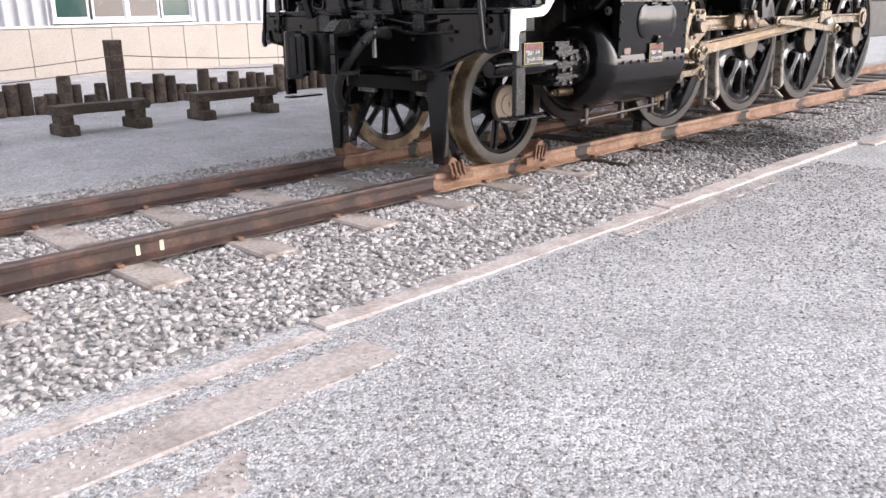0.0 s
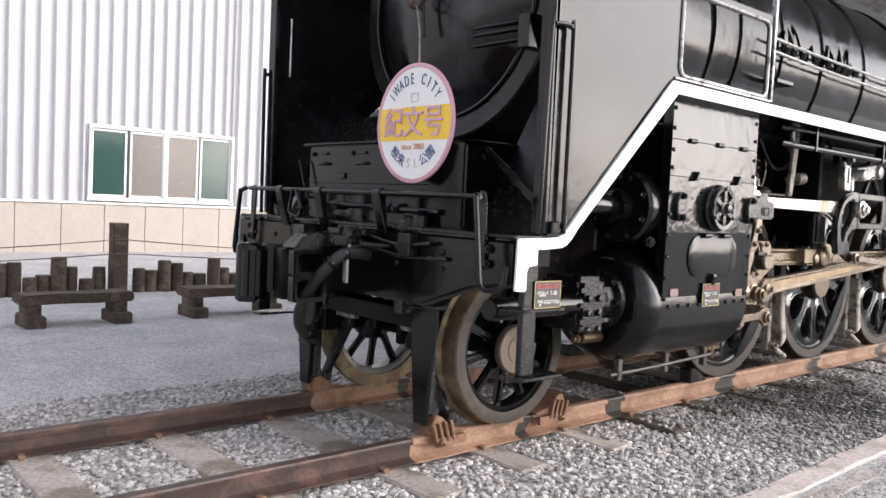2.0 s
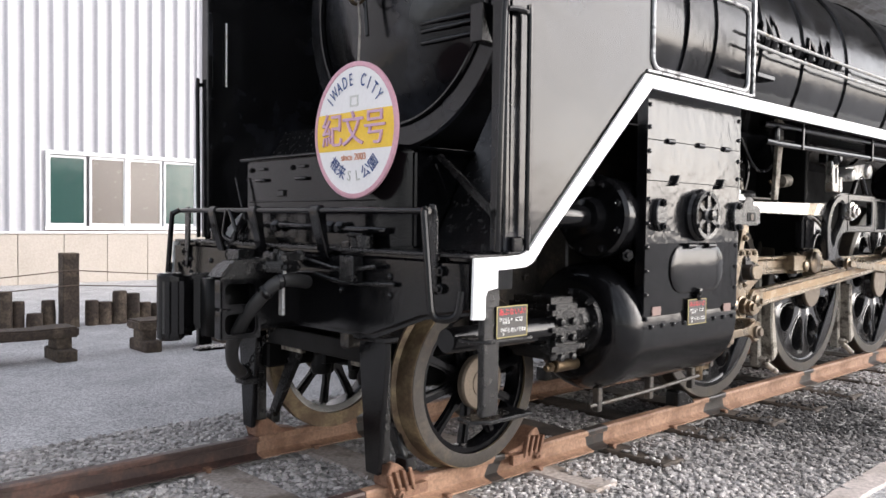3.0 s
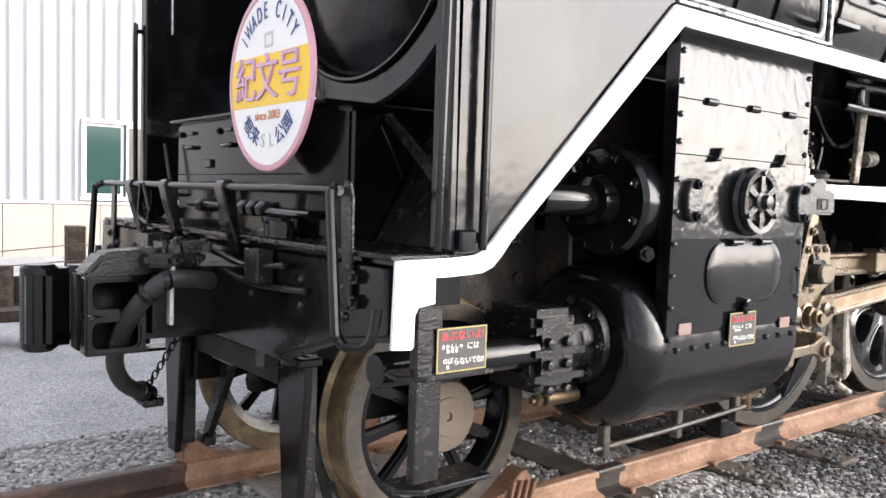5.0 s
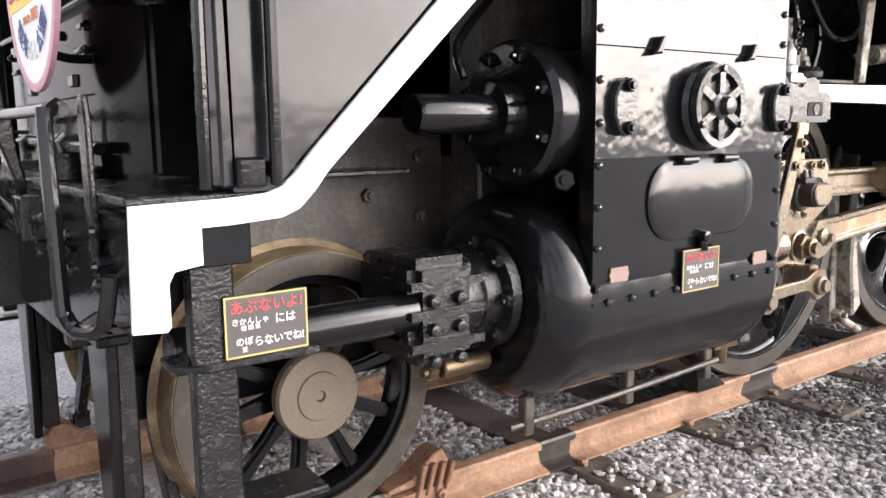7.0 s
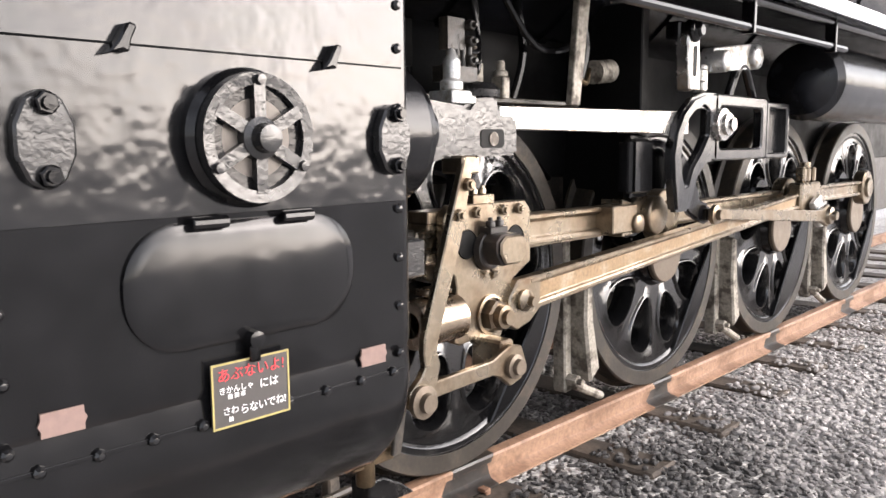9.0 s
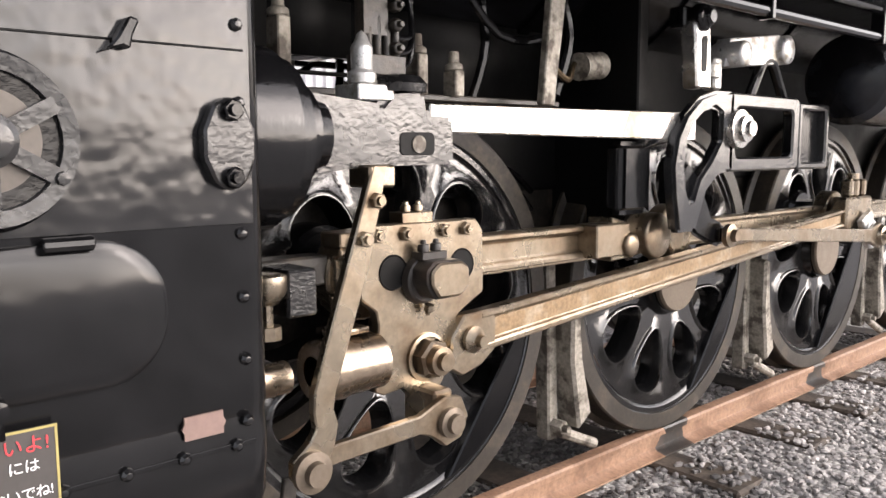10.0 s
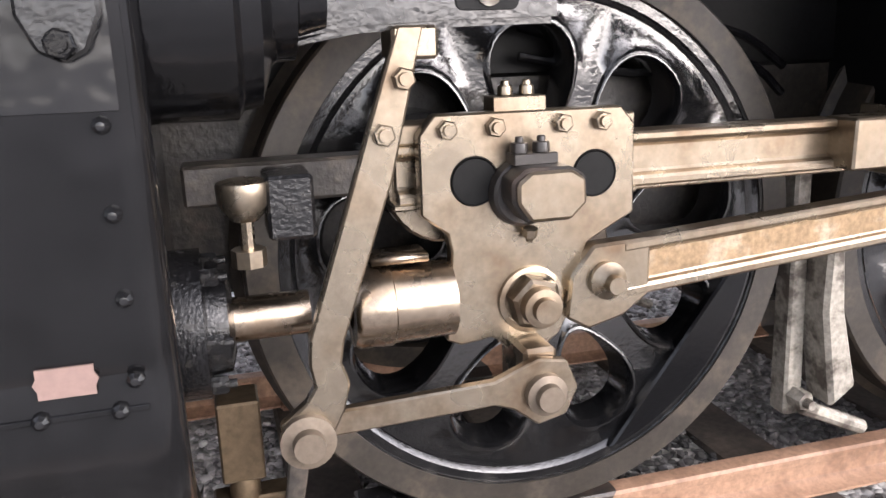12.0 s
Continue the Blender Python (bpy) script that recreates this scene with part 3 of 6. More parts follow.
while x < 6.6:
    if not 0.56 < x < 0.86:
        part("log", log(new_bm(), x, 7.3 + rng.uniform(-0.05, 0.05), 0.088 + rng.uniform(-0.012, 0.012), heights[k % 12] + rng.uniform(-0.03, 0.04)), LOG, fence)
    x += 0.175 + rng.uniform(-0.01, 0.012)
    k += 1
for x in (-5.0, 0.71, 6.9):
    post = thing("fence_post", (x, 7.28, GZ), "tall square dark weathered timber post in the palisade", "post", "fence posts")
    bm = box(new_bm(), x - 0.1, x + 0.1, 7.18, 7.38, GZ - 0.02, 1.265)
    bmesh.ops.subdivide_edges(bm, edges=[e for e in bm.edges if e.calc_length() > 0.5], cuts=8)
    for v in bm.verts:
        v.co.x += 0.008 * noise.noise(v.co * 5)
    part("shaft", bev(bm, 0.012), LOG, post)
ROPE = material("dark_wire_rope", (0.12, 0.09, 0.07), 0.8, bump=0.3)
for z0, sag in ((1.05, 0.16), (0.86, 0.12)):
    for a, b in ((-5.0, 0.71), (0.71, 6.9)):
        bm = tube(new_bm(), [(a + (b - a) * k / 8, 7.17, z0 - sag * math.sin(math.pi * k / 8)) for k in range(9)], 0.007, 6, 3)
        r = part("rope", bm, ROPE)
        tagged(r, "thin dark rope slung between fence posts", "rope", "fence ropes")
def bench(x0, x1, y):
    b = thing("bench", ((x0 + x1) / 2, y, GZ), "low bench of a thick dark timber plank on log feet", "bench", "benches in the yard")
    bm = box(new_bm(), x0, x1, y - 0.17, y + 0.17, 0.545, 0.645)
    bmesh.ops.subdivide_edges(bm, edges=[e for e in bm.edges if e.calc_length() > 0.6], cuts=8)
    for v in bm.verts:
        v.co.z += 0.012 * noise.noise(v.co * 3)
    part("seat", bev(bm, 0.018, 2), LOG, b)
    for a in (x0 + 0.06, x1 - 0.2):
        part("leg", bev(box(new_bm(), a, a + 0.14, y - 0.14, y + 0.14, GZ - 0.01, 0.55), 0.012), LOG, b)
        part("foot", bev(box(new_bm(), a - 0.02, a + 0.16, y - 0.24, y + 0.2, GZ - 0.01, 0.44), 0.015), LOG, b)
bench(-1.13, -0.03, 4.9)
bench(0.58, 1.78, 4.95)
bench(-2.95, -1.72, 4.85)

# ---- the steam locomotive ----
loco = thing("steam_locomotive", (3.5, 0, RT), "large glossy black steam locomotive with a white edge line", "locomotive")
REFLECT_LINE = 1.618    # height where the covers' bright reflection ends

# buffer beam, deck and white line
bm = prism(new_bm(), [(-1.29, 1.36), (-1.0, 1.315), (-0.66, 1.2), (0.66, 1.2), (1.0, 1.315), (1.29, 1.36), (1.29, 1.575), (-1.29, 1.575)], "x", -0.655, -0.6)
beam = part("buffer_beam", bev(bm, 0.022, 3), BLACK, loco)
pieces("rivet", lathe(new_bm(), [(0, 0.016), (0.008, 0.014), (0.014, 0.006), (0.015, 0)], (0, 0, 0), (-1, 0, 0), 10), BLACK, beam,
       [(-0.655, y, z) for y in (-1.05, -0.8, -0.45, 0.45, 0.8, 1.05) for z in (1.48, 1.4)])
bm = new_bm()
prism(bm, [(-0.655, -1.27), (-0.34, -1.27), (-0.3, -0.72), (0.35, -0.72), (0.35, 0.72), (-0.3, 0.72), (-0.34, 1.27), (-0.655, 1.27)], "z", 1.575, 1.592)
part("deck", bev(bm, 0.004), ROUGH_BLACK, loco)
for y in (-1.262, 1.262):
    part("side_sill", bev(box(new_bm(), -0.6, -0.42, y - 0.022, y + 0.022, 1.45, 1.575), 0.004), BLACK, loco)
part("frame", bev(box(box(box(new_bm(), -0.6, 9.5, -0.42, -0.36, 1.12, 1.62), -0.6, 9.5, 0.36, 0.42, 1.12, 1.62), 0.6, 1.6, -0.75, 0.75, 1.3, 2.3), 0.01), GRIME, loco, "grimy brown-black engine frame")
for s in (-1, 1):
    plate = part("frame_plate", bev(prism(new_bm(), [(-0.3, 1.16), (0.62, 1.16), (0.62, 1.75), (0.1, 1.75), (-0.3, 1.5)], "y", *sorted((s * 0.5, s * 0.54))), 0.006), GRIME, loco)
    pieces("bolt", nut(new_bm(), (0, 0, 0), (0, s, 0), 0.024, 0.02), GRIME, plate, [(x, s * 0.54, z) for x, z in ((-0.2, 1.45), (0.0, 1.5), (0.12, 1.32), (0.3, 1.5), (0.3, 1.3), (0.5, 1.42), (0.5, 1.62), (0.2, 1.65))])
for s in (-1, 1):
    y0, y1 = sorted((s * 1.288, s * (1.288 + 0.012)))
    arc = [(-0.47, 1.582), (-0.39, 1.588), (-0.355, 1.6), (-0.325, 1.625), (-0.285, 1.668)]
    low = [(-0.249, 1.629), (-0.285, 1.586), (-0.32, 1.553), (-0.36, 1.538), (-0.47, 1.531)]
    pts = [(-0.662, 1.345), (-0.6, 1.34), (-0.592, 1.35), (-0.592, 1.43), (-0.58, 1.452), (-0.525, 1.46), (-0.525, 1.53)] + low[::-1] + [(0.531, 2.364), (0.56, 2.36), (9.0, 2.358), (9.0, 2.432), (0.475, 2.424)] + arc[::-1] + [(-0.655, 1.578)]
    part("white_line", prism(new_bm(), pts, "y", y0, y1), WHITE, loco, "white painted edge line")
    # running board
    part("running_board", bev(box(new_bm(), 0.55, 9.0, min(s * 0.75, s * 1.287), max(s * 0.75, s * 1.287), 2.36, 2.43), 0.004), BLACK, loco)
    # smoke deflector with its inspection opening
    bm = new_bm()
    t0, t1 = sorted((s * 1.284, s * 1.276))
    prism(bm, [(-0.45, 1.592), (-0.365, 1.592), (-0.3, 1.66), (0.47, 2.43), (0.5, 2.44), (0.5, 3.56), (-0.09, 3.56), (-0.47, 3.1)], "y", t0, t1)
    outer = [(0.5, 2.44), (1.565, 2.44), (1.565, 3.56), (0.5, 3.56)]
    o2, h2 = [], rounded(0.56, 1.485, 2.475, 2.9, 0.04, 4)
    for px, pz in h2:
        dx, dz = px - 1.0225, pz - 2.6875
        k = min((1.565 - 1.0225) / dx if dx > 0 else (0.5 - 1.0225) / dx if dx < 0 else 9e9, (3.56 - 2.6875) / dz if dz > 0 else (2.44 - 2.6875) / dz if dz < 0 else 9e9)
        o2.append((1.0225 + dx * k, 2.6875 + dz * k))
    pierced(bm, o2, h2, "y", t0, t1)
    defl = part("smoke_deflector", bm, SHEET, loco, "tall glossy black smoke deflector sheet")
    bm = new_bm()
    ring = rounded(0.545, 1.5, 2.46, 2.915, 0.055, 5)
    tube(bm, [(px, s * 1.288, pz) for px, pz in ring + ring[:1]], 0.011, 8, 1)
    part("opening_rim", bm, PALE_EDGE, defl)
    part("edge_strip", bev(box(box(new_bm(), 1.55, 1.575, t0 - 0.012, t1 + 0.012, 2.44, 3.56), 0.5, 1.55, t0 - 0.012, t1 + 0.012, 2.436, 2.45), 0.003), PALE_EDGE, defl)
    part("front_post", bev(box(new_bm(), -0.475, -0.44, min(s * 1.2, s * 1.284), max(s * 1.2, s * 1.284), 1.6, 3.1), 0.006), SHEET, defl)
    bm = bent(new_bm(), [(-0.375, s * 1.28, 1.63), (-0.375, s * 1.315, 1.65), (-0.375, s * 1.315, 2.55), (-0.5, s * 1.29, 2.55), (-0.5, s * 1.27, 1.6)], 0.013)
    part("grab_rail", bm, BLACK, defl, "round black grab rail")
    part("rail_foot", bev(box(new_bm(), -0.45, -0.39, min(s * 1.284, s * 1.31), max(s * 1.284, s * 1.31), 1.6, 1.66), 0.006), BLACK, defl)

# smokebox, door and boiler
CZ = 2.95
smoke = part("smokebox", lathe(new_bm(), [(-0.02, 0.70), (-0.03, 0.715), (-0.03, 0.83), (-0.02, 0.845), (0.03, 0.845), (0.035, 0.84), (1.55, 0.84), (1.56, 0.82)], (0.06, 0, CZ), (1, 0, 0), 72), SHEET, loco)
door = part("smokebox_door", lathe(new_bm(), [(-0.16, 0), (-0.155, 0.15), (-0.135, 0.32), (-0.095, 0.5), (-0.04, 0.62), (0.0, 0.675), (0.015, 0.7), (0.03, 0.7)], (0.03, 0, CZ), (1, 0, 0), 72), SHEET, loco, "domed glossy black smokebox door", smooth=50)
part("door_ring", lathe(new_bm(), [(0, 0.695), (-0.02, 0.7), (-0.022, 0.712), (-0.012, 0.722), (0.002, 0.724)], (0.03, 0, CZ), (1, 0, 0), 72), BLACK, door)
wheel = lathe(new_bm(), [(0, 0.085), (-0.012, 0.095), (0, 0.105), (0.012, 0.095), (0, 0.085)], (-0.235, 0, CZ), (1, 0, 0), 32)
for k in range(5):
    a = 2 * math.pi * k / 5 + 0.3
    rod(wheel, (-0.235, 0, CZ), (-0.235, 0.09 * math.cos(a), CZ + 0.09 * math.sin(a)), 0.008, 8)
rod(wheel, (-0.26, 0, CZ), (-0.1, 0, CZ), 0.022, 12)
part("hand_wheel", wheel, BRASS, door, "tarnished brass-coloured hand wheel")
part("locking_handle", rod(new_bm(), (-0.2, 0.0, CZ), (-0.19, -0.02, CZ - 0.26), 0.013, 10), BLACK, door)
bm = new_bm()
for z in (2.62, 2.68, 2.72):
    rod(bm, (-0.08, -0.33, z), (-0.03, -0.68, z + 0.01), 0.014, 8)
box(bm, -0.06, 0.04, -0.74, -0.66, 2.58, 2.76)
part("hinge", bev(bm, 0.006), BLACK, door)
bm = bev(box(new_bm(), -0.15, -0.13, -0.4, 0.42, 3.16, 3.4), 0.006)
plate = part("name_plate", bm, BLACK, door, "black plate with pale raised bars")
bm = new_bm()
for a, b in ((-0.3, -0.2), (-0.16, -0.08), (-0.05, 0.05), (0.09, 0.17), (0.2, 0.3)):
    box(bm, -0.156, -0.149, a, b, 3.2, 3.36)
part("raised_bar", bev(bm, 0.003), SILVER, plate)
boiler = part("boiler", lathe(new_bm(), [(0, 0.6), (0, 0.86), (7.6, 0.92), (7.6, 0)], (1.61, 0, CZ + 0.02), (1, 0, 0), 72), SHEET, loco, "glossy black boiler cladding")
for x in (1.2, 1.95, 2.55, 3.2, 4.0, 5.0, 6.2):
    r = 0.845 if x < 1.6 else 0.868 + (x - 1.6) * 0.008
    part("boiler_band", lathe(new_bm(), [(-0.03, r - 0.01), (-0.028, r + 0.006), (0.028, r + 0.006), (0.03, r - 0.01)], (x, 0, CZ + (0 if x < 1.6 else 0.02)), (1, 0, 0), 64), BLACK, boiler)
part("boiler_underside", bev(box(box(new_bm(), 0.6, 1.66, -0.62, 0.62, 1.6, 2.3), 3.5, 9.2, -0.43, 0.43, 1.6, 2.3), 0.02), DULL_BLACK, loco)
part("cradle_floor", bev(box(new_bm(), 1.665, 3.495, -0.43, 0.43, 1.6, 1.84), 0.01), DULL_BLACK, loco)
for x0, x1, z0, z1 in ((1.665, 2.1, 1.845, 2.3), (2.4, 3.495, 1.845, 2.3), (2.1, 2.4, 1.845, 1.945), (2.1, 2.4, 2.045, 2.3), (2.1, 2.4, 1.988, 2.0)):
    part("cradle_side", box(new_bm(), x0, x1, -0.43, -0.41, z0, z1), DULL_BLACK, loco)
# pipes along the boiler
bm = new_bm()
for z, y in ((2.98, 0.92), (2.88, 0.94)):
    tube(bm, [(2.25, -y, z + 0.02), (3, -y - 0.01, z), (5, -y - 0.02, z - 0.01), (8.8, -y - 0.05, z)], 0.012, 8, 4)
part("pipe", bm, SILVER, boiler, "thin pipes along the boiler")
for k in range(9):
    bm = new_bm()
    x = 2.5 + 0.16 * k + 0.07 * math.sin(k * 5.3)
    tube(bm, [(x, -0.9, 2.95), (x + 0.05 * math.sin(k * 2.1), -0.88, 3.06 + 0.04 * math.sin(k * 3.7)), (x + 0.09 * math.cos(k * 1.9), -0.82, 3.16 + 0.06 * math.sin(k * 1.3))], 0.014, 6, 3)
    lathe(bm, [(0, 0), (0, 0.026), (0.05, 0.026), (0.05, 0)], (x, -0.91, 2.92), (0, -0.3, 1), 8)
    part("valve", bm, BLACK, boiler)
lathe_bm = lathe(new_bm(), [(0, 0), (0, 0.075), (0.05, 0.075), (0.06, 0.05), (0.1, 0.045), (0.1, 0)], (0.95, -0.82, 2.68), (0, -1, 0), 20)
part("washout_plug", lathe_bm, BLACK, smoke)
bm = bev(box(new_bm(), 0.64, 0.86, -0.83, -0.815, 2.735, 2.79), 0.004)
maker = part("maker_plate", bm, SHEET, smoke)
part("plate_bar", box(new_bm(), 0.66, 0.84, -0.8335, -0.829, 2.755, 2.77), SILVER, maker)
part("seam_strap", lathe(new_bm(), [(-0.014, 0.838), (-0.012, 0.862), (0.012, 0.862), (0.014, 0.838)], (1.12, 0, CZ), (1, 0, 0), 64), DULL_BLACK, smoke)
part("splash_bracket", bev(box(new_bm(), 2.25, 2.5, -0.98, -0.86, 2.68, 2.715), 0.006), BLACK, boiler)

# front box, sloping plates, handrail
front = part("front_box", bev(prism(new_bm(), [(-0.5, 0.68), (-0.5, -0.52), (-0.47, -0.6), (-0.4, -0.66), (0.02, -0.66), (0.02, 0.68)], "z", 1.592, 2.04), 0.012, 2), BLACK, loco, "black riveted box under the smokebox door")
part("box_lid", bev(box(new_bm(), -0.53, 0.05, -0.69, 0.71, 2.04, 2.058), 0.006), BLACK, front)
for y in (-0.45, 0.1, 0.5):
    bm = new_bm()
    box(bm, -0.515, -0.5, y - 0.035, y + 0.035, 1.985, 2.0)
    rod(bm, (-0.515, y - 0.05, 1.93), (-0.515, y + 0.05, 1.93), 0.01, 8)
    part("latch", bev(bm, 0.003), BLACK, front)
bm = new_bm()
bent(bm, [(-0.5, 0.62, 1.72), (-0.545, 0.62, 1.72), (-0.545, 0.72, 1.95)], 0.008)
tube(bm, [(-0.53, 0.45, 1.69), (-0.53, 0.0, 1.68), (-0.53, -0.62, 1.67)], 0.016, 10, 3)
for y in (0.3, -0.12, -0.2, -0.28):
    nut(bm, (-0.53, y + 0.03, 1.682), (0, -1, 0), 0.03, 0.05, 0)
part("front_pipe", bm, BLACK, loco)
for s in (-1, 1):
    bm = prism(new_bm(), [(s * 0.66, 2.02), (s * 0.69, 2.03), (s * 1.26, 1.62), (s * 1.26, 1.6), (s * 1.2, 1.6)], "x", -0.28, -0.26)
    part("sloping_plate", bm, ROUGH_BLACK, loco)
    part("inner_plate", prism(new_bm(), [(-0.3, 1.59), (-0.27, 1.59), (0.15, 2.02), (0.15, 2.3), (0.1, 2.3)], "y", min(s * 0.67, s * 1.25), max(s * 0.67, s * 1.25)), ROUGH_BLACK, loco)
rail = part("front_handrail", tube(new_bm(), [(-0.71, -1.1, 1.757), (-0.71, -0.4, 1.76), (-0.71, 0.4, 1.762), (-0.71, 1.05, 1.763)], 0.014, 12, 2), BLACK, loco, "round black handrail above the buffer beam")
for y in (-0.33, 0.23, 0.66):
    bm = new_bm()
    prof = [(-0.735, 1.762), (-0.72, 1.786), (-0.695, 1.786), (-0.68, 1.762), (-0.672, 1.66), (-0.655, 1.575), (-0.66, 1.54), (-0.672, 1.54), (-0.69, 1.6), (-0.715, 1.68)]
    prism(bm, prof, "y", y - 0.035, y + 0.035)
    part("handrail_bracket", bev(bm, 0.006), BLACK, rail)
for s in (-1, 1):
    y = s * 1.11
    bm = new_bm()
    prism(bm, [(y - s * 0.06, 1.58), (y - s * 0.07, 1.74), (y - s * 0.055, 1.785), (y - s * 0.025, 1.785), (y - s * 0.01, 1.74), (y - s * 0.005, 1.45), (y - s * 0.035, 1.42)], "x", -0.672, -0.658)
    part("end_plate", bev(bm, 0.004), ROUGH_BLACK, rail)
    bm = bent(new_bm(), [(-0.715, y - s * 0.03, 1.765), (-0.745, y + s * 0.0, 1.745), (-0.75, y + s * 0.05, 1.38), (-0.735, y + s * 0.06, 1.34), (-0.7, y + s * 0.145, 1.345), (-0.685, y + s * 0.15, 1.45)], 0.015)
    part("coupling_lever", bm, BLACK, rail, "bent round steel lever")
    for z in (1.52, 1.45):
        part("bolt", nut(new_bm(), (-0.655, y + s * 0.01, z), (-1, 0, 0), 0.022, 0.02), BLACK, rail)

# small ironwork above the beam
for y in (0.86, -0.47):
    post = part("lamp_socket", bev(lathe(new_bm(), [(0, 0), (0, 0.042), (0.05, 0.042), (0.052, 0.05), (0.07, 0.05), (0.07, 0)], (-0.58, y, 1.592), (0, 0, 1), 14), 0.003), BLACK, loco)
bm = bent(new_bm(), [(-0.72, 0.5, 1.765), (-0.715, 0.55, 1.62), (-0.715, 0.43, 1.6), (-0.718, 0.4, 1.65), (-0.72, 0.47, 1.765)], 0.011)
part("shackle", bm, BLACK, rail, "triangular steel shackle hung on the handrail")
bm = new_bm()
for k in range(6):
    c = Vector((-0.715, 0.5 + 0.006 * (k % 2), 1.61 - 0.028 * k))
    tube(bm, [c + Vector((0.010 * math.cos(a) if k % 2 else 0.0, 0.0 if k % 2 else 0.010 * math.cos(a), 0.017 * math.sin(a))) for a in [i * 1.2566 for i in range(6)]], 0.0035, 5, 2)
part("shackle_chain", bm, BLACK, rail)
for y in (0.3, -0.3):
    part("box_hinge", bev(box(new_bm(), -0.515, -0.498, y - 0.03, y + 0.03, 1.84, 1.875), 0.004), BLACK, front)
for y in (0.62, 0.2, -0.2, -0.48):
    part("box_bolt", nut(new_bm(), (-0.5, y, 1.99), (-1, 0, 0), 0.014, 0.014), BLACK, front)
part("box_seam", box(new_bm(), -0.503, -0.4995, -0.5, 0.66, 1.81, 1.815), DULL_BLACK, front)
part("grab_loop", bent(new_bm(), [(-0.3, -0.661, 1.98), (-0.3, -0.69, 1.98), (-0.2, -0.69, 1.8), (-0.28, -0.69, 1.78)], 0.008), BLACK, front)
for s in (-1, 1):
    part("inner_rod", rod(new_bm(), (-0.32, s * 1.262, 2.55), (-0.32, s * 1.262, 2.95), 0.008, 8), SILVER, loco, "thin pale rod inside the deflector")

# automatic coupler, hose, rail guards
coupler = part("coupler", bev(prism(new_bm(), [(-0.6, 0.13), (-0.9, 0.13), (-0.98, 0.17), (-1.12, 0.2), (-1.13, 0.1), (-1.06, 0.06), (-1.04, -0.02), (-0.96, -0.03), (-0.9, -0.1), (-0.6, -0.11)], "z", 1.2, 1.46), 0.025, 2), BLACK, loco, "massive black cast automatic coupler")
bm = bev(prism(new_bm(), [(-1.08, 0.2), (-1.2, 0.21), (-1.26, 0.17), (-1.25, 0.06), (-1.19, 0.03), (-1.13, 0.09), (-1.08, 0.1)], "z", 1.17, 1.45), 0.02, 2)
lathe(bm, [(0, 0), (0, 0.05), (0.012, 0.062), (0.298, 0.062), (0.31, 0.05), (0.31, 0)], (-1.2, 0.13, 1.155), (0, 0, 1), 24)
part("knuckle", bm, BLACK, coupler, "rounded black coupler knuckle", smooth=40)
bm = new_bm()
for z0, z1 in ((1.185, 1.318), (1.318, 1.452)):
    pierced(bm, rounded(-1.14, -0.94, z0, z1, 0.012, 5), rounded(-1.115, -0.965, z0 + 0.022, z1 - 0.022, 0.025, 5), "y", -0.235, -0.172)
part("guard_arm", bev(bm, 0.008, 2, 50), BLACK, coupler, "cast guard arm with two pockets")
bm = prism(new_bm(), [(-1.15, 1.452), (-1.08, 1.53), (-0.86, 1.545), (-0.83, 1.475), (-0.94, 1.452)], "y", -0.235, -0.1)
# black box added behind the pockets so that their insides stay dark
part("pocket_back", box(new_bm(), -1.135, -0.945, -0.13, -0.04, 1.19, 1.448), DULL_BLACK, coupler)
part("head_top", bev(bm, 0.014, 2), ROUGH_BLACK, coupler)
bm = bev(prism(new_bm(), [(-0.97, -0.31), (-0.9, -0.36), (-0.8, -0.34), (-0.72, -0.2), (-0.72, 0.0), (-0.9, -0.05), (-0.97, -0.2)], "z", 1.482, 1.53), 0.014, 2)
box(bm, -0.9, -0.72, -0.26, -0.18, 1.53, 1.565)
for x, y in ((-0.86, -0.28), (-0.78, -0.1), (-0.74, -0.24)):
    nut(bm, (x, y, 1.53), (0, 0, 1), 0.026, 0.03, 0.6)
part("lock_lifter", bm, ROUGH_BLACK, coupler)
bm = tube(new_bm(), [(-0.74, -0.3, 1.43), (-0.84, -0.335, 1.445), (-0.92, -0.34, 1.44), (-0.98, -0.28, 1.36), (-1.005, -0.18, 1.25), (-1.0, -0.08, 1.13), (-0.93, 0.03, 1.02), (-0.82, 0.125, 0.95)], 0.031, 14, 6)
hose = part("brake_hose", bm, RUBBER, loco, "thick black rubber air brake hose")
bm = lathe(new_bm(), [(0, 0), (0, 0.036), (0.03, 0.042), (0.05, 0.036), (0.09, 0.036), (0.1, 0)], (-0.86, 0.095, 0.975), (0.7, 0.6, -0.4), 14)
box(bm, -0.84, -0.76, 0.09, 0.19, 0.9, 0.935)
part("hose_coupling", bev(bm, 0.006), ROUGH_BLACK, hose)
bm = lathe(new_bm(), [(0, 0.034), (0.012, 0.039), (0.03, 0.034)], (-0.955, -0.315, 1.405), (-0.45, 0.45, -0.65), 14)
lathe(bm, [(0, 0.034), (0.012, 0.039), (0.03, 0.034)], (-0.9, -0.34, 1.445), (-1, 0, -0.1), 14)
part("hose_clamp", bm, BLACK, hose)
bm = new_bm()
for k in range(15):
    c = Vector((-0.82, 0.12, 0.97)).lerp(Vector((-0.72, -0.02, 1.24)), k / 14)
    tube(bm, [c + Vector((0.010 * math.cos(a) if k % 2 else 0.0, 0.0 if k % 2 else 0.010 * math.cos(a), 0.017 * math.sin(a))) for a in [i * 1.2566 for i in range(6)]], 0.0035, 5, 2)
part("chain", bm, BLACK, hose)
